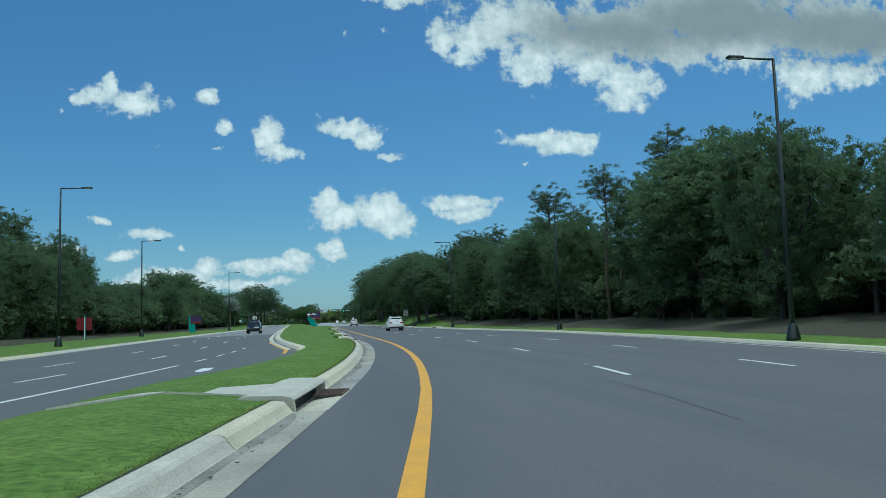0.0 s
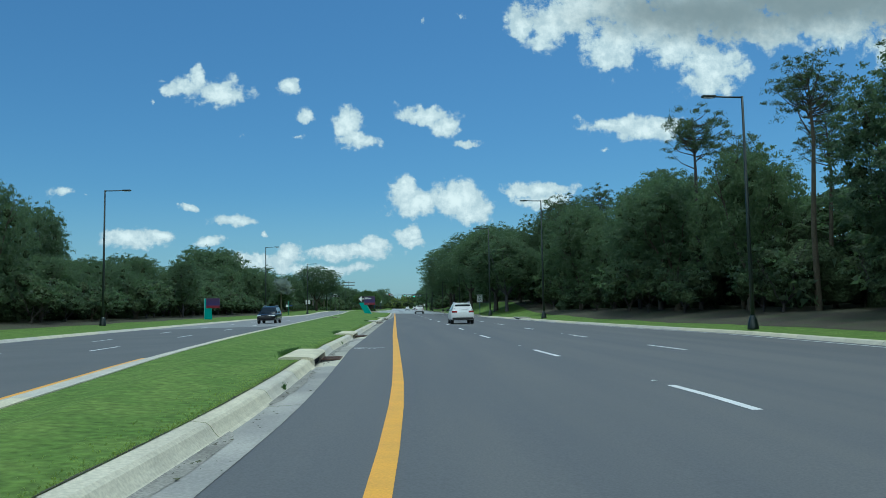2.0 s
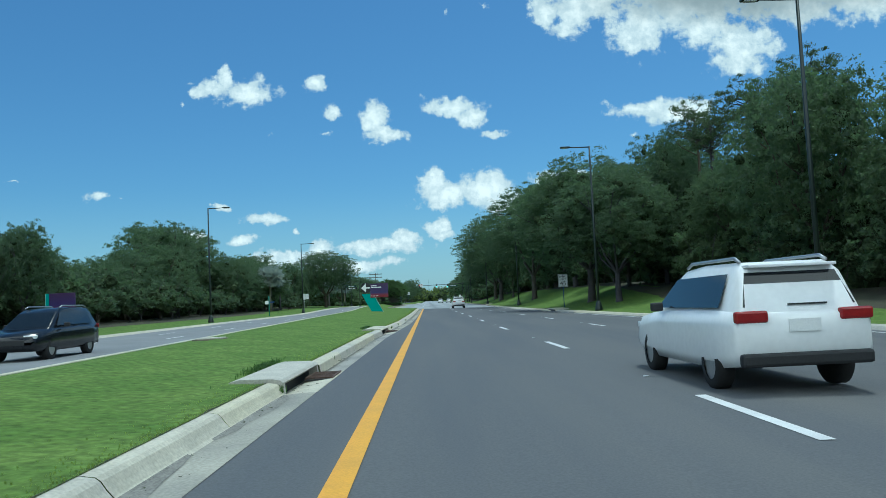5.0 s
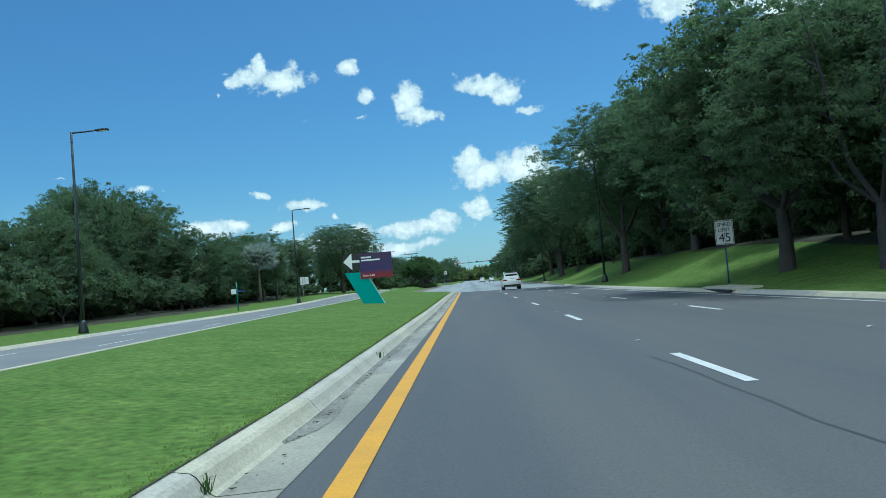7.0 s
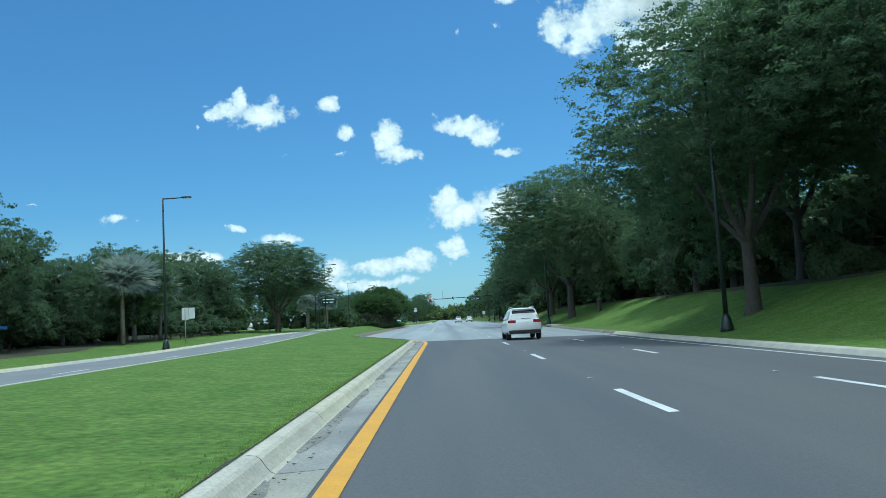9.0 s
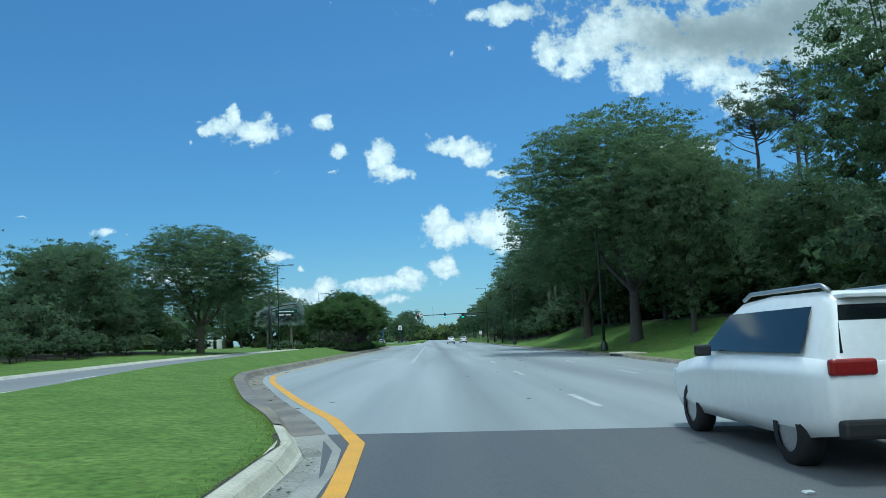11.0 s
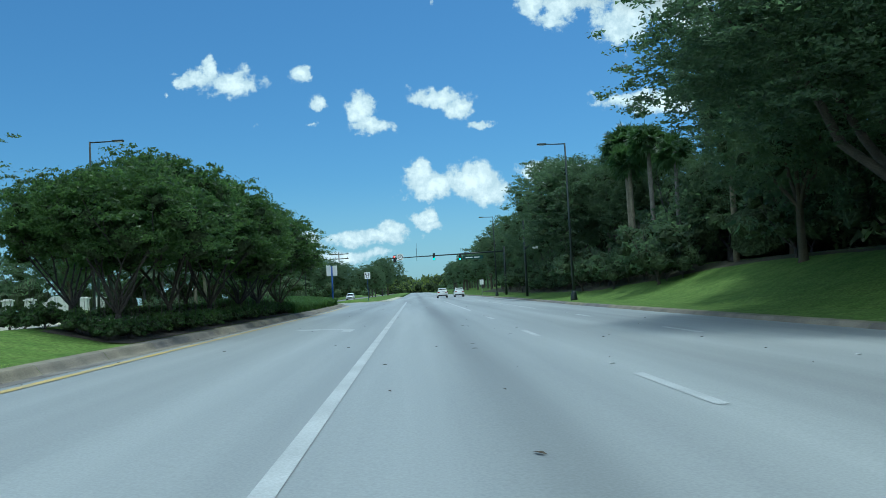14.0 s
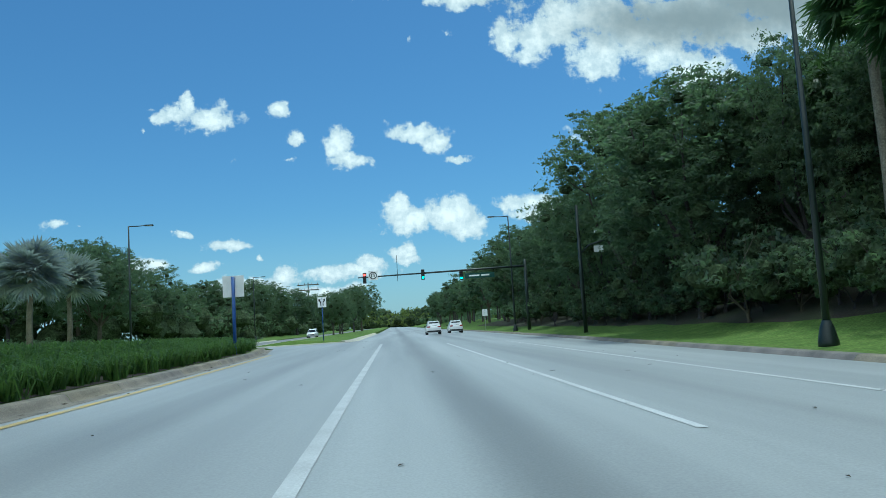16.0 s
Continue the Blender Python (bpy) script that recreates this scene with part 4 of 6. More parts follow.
def make_tree(name, label, seed, height, spread, fork, radius, lobes, sprays, per, size, leaf_mat, count=5, low=0.3, category="tree", core=0.5, spray=0.62):
    """A broad-leaved tree: forked trunk and an uneven crown of many small leafy sprays."""
    rng = np.random.default_rng(seed)
    ob = thing(name, 0, 0, 0, label, category)
    TREE_SIZE[ob.name] = (height, spread)
    v, f = limbs(rng, height * 0.9, radius, fork, spread * 0.66, count)
    mesh_object("trunk", v, f, BARK, ob, smooth=True)
    mid, half = height * (low + 1) / 2, height * (1 - low) / 2
    skew = rng.uniform(0, 6.28)
    centres, radii = [], []
    for i in range(lobes):
        g = i * 2.399963 + rng.uniform(-0.3, 0.3)
        t = 1 - 1.8 * (i + 0.5) / lobes
        ring = math.sqrt(max(0.06 if t > 0 else 0.6, 1 - t * t))
        r = spread * rng.uniform(0.17, 0.37)
        k = (1 - r / spread) * rng.uniform(0.72, 1.0) * (1 + 0.14 * math.cos(g - skew))
        up = mid + t * (half - r * 0.8) * rng.uniform(0.82, 1.0)
        centres.append((math.cos(g) * ring * spread * k, math.sin(g) * ring * spread * k, up))
        radii.append(r)
    for i in range(max(2, lobes // 6)):
        centres.append(tuple(rng.normal(size=3) * (spread * 0.25, spread * 0.25, half * 0.3) + (0, 0, mid)))
        radii.append(spread * 0.34)
    weight = np.asarray(radii) ** 2
    pick = rng.choice(len(radii), sprays, p=weight / weight.sum())
    d = rng.normal(size=(sprays, 3))
    d /= np.linalg.norm(d, axis=1)[:, None]
    d[:, 2] = np.where(d[:, 2] < -0.5, -d[:, 2], d[:, 2])
    c, r = np.asarray(centres)[pick], np.asarray(radii)[pick]
    out = np.where(rng.uniform(size=sprays) < 0.16, rng.uniform(1.05, 1.3, sprays), rng.uniform(0.55, 1.1, sprays))
    at = c + d * (r * out)[:, None]
    wide = spray * rng.uniform(0.5, 1.35, sprays)
    tips = np.stack([wide, wide, wide * 0.62], 1)
    vf = leaves(rng, at, tips, np.maximum(4, per * rng.uniform(0.55, 1.4, sprays)).astype(int), size, shell=(0.15, 1.1))
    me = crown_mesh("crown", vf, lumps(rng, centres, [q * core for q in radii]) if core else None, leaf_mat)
    crown = new("crown", me)
    crown.parent = ob
    return ob


def make_pine(seed, height):
    rng = np.random.default_rng(seed)
    ob = thing("pine_tree", 0, 0, 0, "tall slender pine with bare trunk and open tufted crown", "tree", "pines of the wood")
    TREE_SIZE[ob.name] = (height, 3.1)
    verts, faces = tube([(0, 0, -0.5), (0.15, 0, height * 0.3), (-0.15, 0.2, height * 0.65), (0.1, 0.1, height * 0.93)], [0.26, 0.2, 0.14, 0.03], 8, cap=False)
    verts, faces = list(verts), list(faces)
    centres, radii = [], []

    def branch(points, thick):
        v, f = tube(points, thick, 5, cap=False)
        n0 = len(verts)
        verts.extend(v)
        faces.extend(tuple(j + n0 for j in q) for q in f)

    heart = Vector((0, 0, height * 0.84))
    made = 0
    while made < 150:
        d = Vector(rng.normal(size=3)).normalized()
        k = rng.uniform(0.35, 1.0)
        e = heart + Vector((d.x * 3.3, d.y * 3.3, d.z * height * 0.15)) * k
        if noise.noise(e * 0.55 + Vector((seed, 0, 0))) < -0.06:
            continue
        made += 1
        out = math.hypot(e.x, e.y)
        z = max(height * 0.55, e.z - out * rng.uniform(0.25, 0.8))
        root = Vector((0, 0, z))
        bow = root.lerp(e, 0.55) + Vector((0, 0, -0.12 * out))
        if made % 3 == 0:
            branch([root, bow, e], [0.06, 0.04, 0.012])
        w = rng.uniform(0.32, 0.72)
        centres.append(tuple(e))
        radii.append((w, w, w * 0.6))
    mesh_object("trunk", verts, faces, BARK, ob, smooth=True)
    vf = leaves(rng, centres, radii, rng.integers(40, 70, len(centres)), 0.06, long=5.0, shell=(0.1, 1.1))
    crown = new("crown", crown_mesh("crown", vf, None, PINE))
    crown.parent = ob
    return ob


def make_palm(name, label, seed, height, reach, fronds, frond_mat, radius, droop=0.5):
    rng = np.random.default_rng(seed)
    ob = thing(name, 0, 0, 0, label, "palm")
    v, f = tube([(0, 0, -0.3), (0.05, 0, height * 0.4), (0, 0.05, height * 0.8), (0, 0, height)], [radius * 1.25, radius, radius * 0.95, radius * 0.8], 10)
    mesh_object("trunk", v, f, PALM_BARK, ob, smooth=True)
    verts, faces = [], []
    for i in range(fronds):
        a, tilt = i * 2.4, math.asin(1.0 - 1.62 * (i + 0.5) / fronds) + rng.uniform(-0.2, 0.2)
        stem = Vector((math.cos(a) * math.cos(tilt), math.sin(a) * math.cos(tilt), math.sin(tilt)))
        hub = Vector((0, 0, height)) + stem * reach * rng.uniform(0.3, 0.6)
        side = stem.cross(Vector((0, 0, 1)))
        side = side.normalized() if side.length > 0.1 else Vector((1, 0, 0))
        over = side.cross(stem)
        roll = rng.uniform(-0.9, 0.9)
        side, over = side * math.cos(roll) + over * math.sin(roll), over * math.cos(roll) - side * math.sin(roll)
        n0 = len(verts)
        verts += [Vector((0, 0, height - 0.1)) + side * 0.03, Vector((0, 0, height - 0.1)) - side * 0.03, hub]
        faces.append((n0, n0 + 1, n0 + 2))
        blades = 25
        for k in range(blades):
            w = -2.0 + 4.0 * k / (blades - 1)
            d = (stem * math.cos(w) + side * math.sin(w) + over * rng.uniform(-0.12, 0.12)).normalized()
            e = over.cross(d).normalized() * 0.034 * reach
            length = reach * 0.56 * (0.75 + 0.25 * math.cos(w)) * rng.uniform(0.9, 1.1)
            n0 = len(verts)
            tip = hub + d * length + Vector((0, 0, -rng.uniform(0.0, droop) * length))
            verts += [hub, hub + d * length * 0.6 + e, tip, hub + d * length * 0.6 - e]
            faces.append((n0, n0 + 1, n0 + 2, n0 + 3))
    me = bpy.data.meshes.new("crown")
    me.from_pydata([tuple(v) for v in verts], [], faces)
    me.materials.append(frond_mat)
    crown = new("crown", me)
    crown.parent = ob
    return ob


OAKS = [make_tree("oak_tree", "large dark live oak with spreading leafy crown at the roadside", s, 15.0, 8.0, 3.4, 0.3, 30, 1300, 27, 0.165, OAK, low=0.08, core=0.24, spray=0.72) for s in (11, 12, 13)]
GIANTS = [make_tree("live_oak", "great spreading oak whose crown reaches over the lanes", s, 20.0, 8.2, 4.2, 0.31, 44, 4300, 34, 0.105, OAK, low=0.16, core=0, count=6, spray=0.52) for s in (24, 25)]
CLOSE = [make_tree("oak_tree", "dark live oak with dense small leaves on the grassy bank", s, 15.0, 8.0, 3.2, 0.3, 34, 2600, 34, 0.115, OAK, low=0.1, core=0.26, count=6, spray=0.55) for s in (14, 15)]
TALL = [make_tree("broadleaf_tree", "tall dark broad-leaved tree at the edge of the wood", s, 20.0, 7.8, 3.8, 0.34, 38, 1500, 27, 0.185, OAK, low=0.08, core=0.26, spray=0.78) for s in (21, 22, 23)]
BACK = [make_tree("woodland_tree", "dark tree deeper in the roadside wood", s, 18.0, 7.2, 4.0, 0.26, 15, 340, 20, 0.32, WOOD, low=0.05, core=0.42, spray=1.0) for s in (31, 32, 33)]
BUSH = [make_tree("woodland_shrub", "dark green shrub of the wood's undergrowth", s, 3.9, 2.9, 0.5, 0.07, 8, 110, 16, 0.15, WOOD, low=0.0, category="shrub", core=0.6, spray=0.45) for s in (41, 42)]
DOMES = [make_tree("median_tree", "dense domed tree with several bare stems above the hedge", s, 7.4, 3.9, 1.0, 0.12, 26, 1500, 30, 0.095, DENSE, count=8, low=0.3, core=0.45, spray=0.4) for s in (51, 52)]
PINES = [make_pine(s, h) for s, h in ((61, 21.0), (62, 19.0), (63, 20.0))]
SABAL = make_palm("cabbage_palm", "cabbage palm with green fan fronds at the wood's edge", 71, 10.6, 2.1, 56, FROND, 0.19)
BISMARCK = make_palm("silver_palm", "silver-blue fan palm with pale trunk beside the road", 72, 6.2, 2.9, 52, SILVER, 0.2, 0.15)
PLACED = {}


def plant(kinds, x, y, scale, rng, group, tall=1.0, z=None):
    """Set a tree on the ground: the first of its kind is moved, the others are copies."""
    src = kinds[int(rng.integers(len(kinds)))] if isinstance(kinds, list) else kinds
    s = scale * rng.uniform(0.92, 1.08)
    at = pose(x, y, land(x, y) if z is None else z, 0, 0, rng.uniform(0, 360)) @ Matrix.Diagonal((s, s, s * tall, 1))
    if src.name not in PLACED:
        PLACED[src.name] = True
        src["group"] = group
        src.matrix_world = at
        return src
    ob = copy_thing(src, Matrix())
    ob.matrix_basis = at
    ob["group"] = group
    return ob


def grow(kinds, x, y, high, wide, rng, group):
    """Set a tree of that height and half width on the ground."""
    src = kinds[int(rng.integers(len(kinds)))]
    h, w = TREE_SIZE[src.name]
    at = pose(x, y, land(x, y), 0, 0, rng.uniform(0, 360)) @ Matrix.Diagonal((wide / w, wide / w, high / h, 1))
    if src.name not in PLACED:
        PLACED[src.name] = True
        src["group"] = group
        src.matrix_world = at
        return src
    ob = copy_thing(src, Matrix())
    ob.matrix_basis = at
    ob["group"] = group
    return ob


rng = np.random.default_rng(7)
WOOD_R, WOOD_L = "trees of the roadside wood", "trees beyond the oncoming lanes"
# the wood on the right, from the bend to the speed limit sign: x, y, height, half width
EDGE = [(26, 20, 11, 5.5), (27, 28, 11, 5.5), (27, 37, 10, 5), (28.6, 45.2, 10.7, 4.0), (24.6, 48.7, 13.3, 4.9), (32.2, 55.7, 13.5, 4.6), (26.7, 61.3, 14.3, 6.8), (28.5, 66.5, 14.9, 6.6), (35.3, 71.4, 18.2, 7.3), (27.8, 75.1, 14.5, 4.8),
        (24.9, 88.4, 12.2, 4.4), (29, 94.6, 13.2, 4.9), (23.8, 99.6, 11.9, 6.4), (23.9, 104, 12.6, 5.6), (24.4, 111.5, 12.1, 4.8), (24.1, 119.5, 10.4, 4.5), (32.5, 124.7, 16.7, 7.3), (22.1, 127.1, 13.4, 5.5), (24.7, 133.6, 14.5, 4.8)]
for x, y, h, w in EDGE:
    grow(OAKS if h < 14 else TALL, x, y, h, w, rng, WOOD_R)
# along the grassy bank, with crowns that reach over the lanes
BANKSIDE = [(23.6, 141.1, 10.3, 4.5), (16.2, 149.5, 11.9, 6.4), (22.4, 155.6, 14.6, 5), (15.5, 157, 14.2, 8.8), (20, 160, 12.5, 4.6), (29.6, 171, 17, 6.5), (21.7, 172, 13.4, 4.9), (19.4, 184.1, 15.1, 8.4), (14.9, 191.4, 16.2, 8.6), (20.6, 198, 16.5, 7.6),
            (21, 209, 13.9, 6.4), (21, 217, 14.3, 6.8), (21.8, 230.2, 8, 4.4), (17.2, 237.7, 12.9, 4.8), (15.6, 245.8, 18.2, 10.4), (24.5, 247.8, 12.1, 5.7), (20.8, 255, 11, 5.2), (16.4, 267.5, 15.6, 10.0), (21, 274, 15, 5.4), (19.2, 279.6, 13.2, 5.4)]
for x, y, h, w in BANKSIDE:
    grow(GIANTS if h > 15 else CLOSE, x, y, h, w, rng, WOOD_R)
for x, y in ((24, 271.5), (26, 276.5), (28.5, 280), (31, 284), (34.5, 288), (29, 273), (33, 278)):
    plant(BUSH, x, y, 1.45, rng, "undergrowth")
# up to the signals and beyond
AHEAD = [(22.5, 287, 11, 4.6), (21.8, 294.3, 8.5, 3.8), (30.5, 300.5, 13.4, 5.6), (23, 313.7, 13.1, 6.6), (20.6, 316.5, 13, 5.4), (17.0, 321.5, 13.9, 7.2), (19, 330, 11, 4.8), (18.6, 338, 16.8, 7.6), (19.1, 348, 12.5, 5.4), (19.3, 358, 14, 5.8), (19.6, 372, 13.5, 6), (19.5, 396.4, 15, 6.6)]
for x, y, h, w in AHEAD:
    grow((CLOSE if y < 335 else OAKS) if h < 13.5 else TALL, x, y, h, w, rng, WOOD_R)
for y in range(408, 640, 13):
    grow(BACK, 19.5 + rng.uniform(-1.5, 2.5), y, rng.uniform(12.5, 15), 5.6, rng, WOOD_R)
    grow(BACK, 28 + rng.uniform(-2, 3), y + 5, rng.uniform(13, 15), 6.2, rng, WOOD_R)


def deep_top(y):
    """Height of the ranks that stand behind the wood's edge."""
    return float(np.interp(y, (0, 55, 65, 80, 130, 200, 210, 236, 245, 290, 300, 400), (9, 9, 11, 10.5, 11.5, 11.5, 8.5, 8.5, 10.5, 10.5, 9, 10)))


for y in range(-56, 404, 8):
    k = kerb_right(y)
    grow(BACK, k + 20 + rng.uniform(-2, 2), y + rng.uniform(-2, 2), deep_top(y) * rng.uniform(0.88, 1.02), rng.uniform(5, 6.4), rng, WOOD_R)
    if y % 16 == 0:
        grow(BACK, k + 30 + rng.uniform(-2, 3), y + rng.uniform(-2, 2), deep_top(y) * rng.uniform(1.0, 1.15), rng.uniform(6, 7.5), rng, WOOD_R)
for x, y, h in ((24.9, 97.1, 17.8), (26.8, 93.5, 14.6), (26.2, 81.7, 17.2), (29, 84.5, 14.2), (31, 75.7, 19.9), (25, 152.8, 17.4), (24, 146.5, 15.2), (25, 141.9, 16.6), (27.5, 137, 17.2), (28, 243.5, 19.4), (28, 250.2, 19.6), (30.5, 247, 16.5), (25, 304.9, 21), (25, 300.9, 20), (27.5, 297, 21), (27, 308.5, 19.5), (29, 291, 19)):
    grow(PINES, x, y, h, 3.1 * h / 20, rng, "pines of the wood")
for y, x, s in ((305, 18.4, 0.95), (308, 19, 1.02), (313, 20.5, 0.92), (319, 20, 0.98), (301, 18.8, 0.9), (297, 19.4, 0.86), (290, 20.4, 0.9), (271, 19.5, 0.8)):
    plant(SABAL, x, y, s, rng, "cabbage palms")
for y in range(12, 400, 5):
    k = kerb_right(y)
    d = 8.5 if y < 130 else (10.5 if y < 215 else (9.5 if y < 292 else 5.5))
    plant(BUSH, k + d + rng.uniform(-1, 2.5), y + rng.uniform(-2, 2), rng.uniform(0.75, 1.35), rng, "undergrowth")
    if y % 2 == 0:
        plant(BUSH, k + d + 5 + rng.uniform(-1, 2.5), y + rng.uniform(-2, 2), rng.uniform(1.2, 1.8), rng, "undergrowth")
for y in np.arange(292, 352, 1.9):
    plant(BUSH, kerb_right(y) + 5.6 + rng.uniform(-0.8, 1.2), y, rng.uniform(0.45, 0.85), rng, "undergrowth")

# beyond the oncoming lanes
ACROSS = [(-39.5, 94.9, 14.9, 4.9), (-35.3, 100.9, 12.4, 4.1), (-37.1, 114.8, 11.7, 3.4), (-43.4, 124.9, 13.8, 5.2), (-34.4, 135.1, 8.3, 3.8), (-42.6, 141.1, 8.2, 4.7), (-30.2, 141.6, 8.2, 2.8), (-34.1, 148.7, 7.6, 5.2), (-43.3, 152.7, 9.3, 4.2), (-34.9, 157.8, 6.2, 3.8),
          (-44.4, 165.6, 9.8, 5.2), (-34.7, 172.1, 8.2, 4.4), (-33.3, 178.9, 9.3, 4.8), (-36.7, 192, 13.3, 5.9), (-44.2, 205.6, 15, 7.6), (-38.9, 205.8, 14.4, 6.4), (-32.9, 210.2, 9.5, 5)]
for x, y, h, w in ACROSS:
    grow(OAKS, x, y, h, w, rng, WOOD_L)
GATEWAY = [(-32.5, 220.1, 7.7, 4.3), (-44.1, 222.2, 14.4, 8), (-31.5, 230.5, 9, 6), (-38.7, 246.1, 11.3, 6), (-33, 258, 10.6, 6.4), (-46.6, 284.9, 14.7, 8.4), (-44, 302, 10, 5.2), (-38, 327.6, 13.5, 5.4), (-33, 367.7, 12, 6.6), (-40.2, 379.7, 14.3, 8.4), (-34, 387, 11.3, 6.2), (-33.5, 400, 9.5, 4.4)]
for x, y, h, w in GATEWAY:
    grow(OAKS, x, y, h, w, rng, WOOD_L)
grow(GIANTS, -25.2, 271.2, 13.8, 9.6, rng, WOOD_L)
for x, y, h, w in ((-34.2, 464.1, 14, 7.2), (-31.8, 480, 14, 7.6), (-28.5, 506, 13.5, 7.8), (-28.5, 555, 14, 8)):
    grow(TALL, x, y, h, w, rng, WOOD_L)
for y in range(418, 640, 14):
    grow(BACK, -35 + rng.uniform(-3, 2), y, rng.uniform(9, 11.5), 5.4, rng, WOOD_L)
    grow(BACK, -46 + rng.uniform(-3, 4), y + 6, rng.uniform(10, 12.5), 5.8, rng, WOOD_L)


def left_top(y):
    """Height of the ranks behind the trees across the road."""
    return float(np.interp(y, (0, 100, 106, 190, 196, 240, 316), (9, 9, 6.2, 6.2, 9, 9, 8)))


for y in range(-56, 316, 7):
    grow(BACK, -46 + bend(y) + rng.uniform(-2.5, 2.5), y, left_top(y) * rng.uniform(0.85, 1.0), rng.uniform(4.4, 6), rng, WOOD_L)
for y in list(range(20, 94, 8)) + list(range(107, 132, 6)) + [164, 186]:
    grow(OAKS, -34.5 + rng.uniform(-1.0, 1.0), y, left_top(y) * rng.uniform(0.95, 1.1), rng.uniform(3.6, 4.6), rng, WOOD_L)
for y in range(20, 270, 4):
    plant(BUSH, -31.5 + rng.uniform(-1.5, 1.0) - (2 if y < 100 else 0), y, rng.uniform(0.7, 1.45), rng, "undergrowth")
for y in range(215, 335, 9):
    grow(BACK, -54 + rng.uniform(-4, 4), y, rng.uniform(8, 9.5), 5.4, rng, WOOD_L)
for x in range(-100, -30, 8):
    grow(BACK, x, 394 + rng.uniform(-6, 6), rng.uniform(10.5, 13) - (3 if x > -38 else 0), 6, rng, WOOD_L)
for x, y, h in ((-72, 330, 12), (-78, 345, 11.5), (-70, 360, 13), (-58, 372, 13.5), (-47, 376, 13), (-60, 318, 10.5)):
    grow(OAKS, x, y, h, 6.4, rng, WOOD_L)
# on the median past the crossing
for x, y, h, w in ((-9, 392, 6.4, 3.2), (-8.5, 404, 6.4, 3.2), (-10, 420, 8, 4.2), (-8.5, 440, 9.8, 4.8), (-8.2, 473, 12.2, 6.2)):
    grow(OAKS, x, y, h, w, rng, "trees of the far median")
for y, x, s in ((224, -29.0, 0.92), (228, -29.6, 1.0), (233, -29.0, 0.88), (341, -28.2, 1.05), (354, -30.6, 1.08), (346, -34, 1.05), (357, -35.5, 1.0)):
    plant(BISMARCK, x, y, s, rng, "silver palms")
for x, y, h, w in ((-9.0, 266, 5.0, 2.9), (-11, 267.5, 4.7, 2.7), (-9.1, 271, 6.3, 3.4), (-11.5, 273, 5.2, 3.0), (-9.1, 276.5, 6.0, 3.6), (-9.0, 281.5, 5.4, 3.5), (-11.5, 281, 5.4, 3.2), (-8.9, 285.7, 6.0, 3.6), (-8.4, 289.6, 5.1, 3.35)):
    grow(DOMES, x, y, h, w, rng, "domed trees of the median")
for y in range(262, 312, 3):
    plant(BUSH, -26.5 + rng.uniform(-1, 1) - (2 if y > 285 else 0), y + (0 if y < 280 else 40), 0.42, rng, "undergrowth")

for y in np.arange(236, 263, 1.7):
    plant(BUSH, -28.3 + rng.uniform(-1.5, 0.8), y, rng.uniform(0.4, 0.62), rng, "undergrowth")

# thickets that close the woods near the ground
rng = np.random.default_rng(77)


def thicket(name, label, spots, high, size=0.42, wide=2.6):
    cs = [(x + rng.uniform(-2, 2), y + rng.uniform(-2, 2), land(x, y) + rng.uniform(0.3, high)) for x, y in spots for _ in range(4)]
    vf = leaves(rng, cs, [rng.uniform(wide * 0.45, wide) for _ in cs], [int(21 / size)] * len(cs), size, shell=(0.3, 1.05))
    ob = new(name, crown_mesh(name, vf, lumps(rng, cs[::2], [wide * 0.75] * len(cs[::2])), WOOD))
    tagged(ob, label, "thicket", kind="stuff")


thicket("thicket", "dark thicket beneath the trees of the wood", [(kerb_right(y) + d + 4 * (y % 3) / 2, y) for y in range(8, 430, 4) for d in (12, 18, 26)], 4.5)
thicket("thicket", "low dark brush on the floor of the wood", [(kerb_right(y) + 19 + 5 * (y % 2), y) for y in range(205, 345, 3)], 1.0, 0.3, 2.2)
thicket("thicket", "dark thicket beyond the oncoming lanes", [(-39 - 4 * (y % 3), y) for y in range(16, 316, 3)] + [(-60 - 4 * (y % 3), y) for y in range(230, 340, 5)], 4.2)
thicket("thicket", "leafy thicket at the foot of the trees across the road", [(-35.5 - (y % 2), y) for y in range(18, 236, 3)], 2.0, 0.17, 1.9)
thicket("thicket", "dark thicket behind the entrance wall", [(x, 376 + 4 * (x % 3)) for x in range(-104, -29, 3)] + [(-30 - 3 * (y % 3), y) for y in range(380, 640, 5)], 4.5)

# the distance
rng = np.random.default_rng(91)
cs = [(rng.uniform(-120, 120), rng.uniform(820, 980), rng.uniform(1, 13)) for _ in range(420)]
cs = [c for c in cs if abs(c[0]) > 7 or c[1] > 900] + [(rng.uniform(-14, 14), rng.uniform(905, 985), rng.uniform(0.5, 9)) for _ in range(90)]
vf = leaves(rng, cs, [rng.uniform(2.5, 5.5) for _ in cs], [45] * len(cs), 1.5, shell=(0.2, 1.0))
far = new("far_woods", crown_mesh("far_woods", vf, lumps(rng, cs[::2], [3.4] * len(cs[::2])), SUNLIT_LEAF))
tagged(far, "yellow-green woods at the end of the road, coloured as sunlit", "woods", kind="stuff")
cs = [(s * rng.uniform(20, 75), y, rng.uniform(1, 7)) for y in range(630, 820, 4) for s in (-1, 1)]
vf = leaves(rng, cs, [rng.uniform(2.5, 4.5) for _ in cs], [60] * len(cs), 1.1, shell=(0.2, 1.0))
mid = new("distant_trees", crown_mesh("distant_trees", vf, lumps(rng, cs[::2], [2.8] * len(cs[::2])), WOOD))
tagged(mid, "dark distant trees on both sides of the road", "woods", kind="stuff")

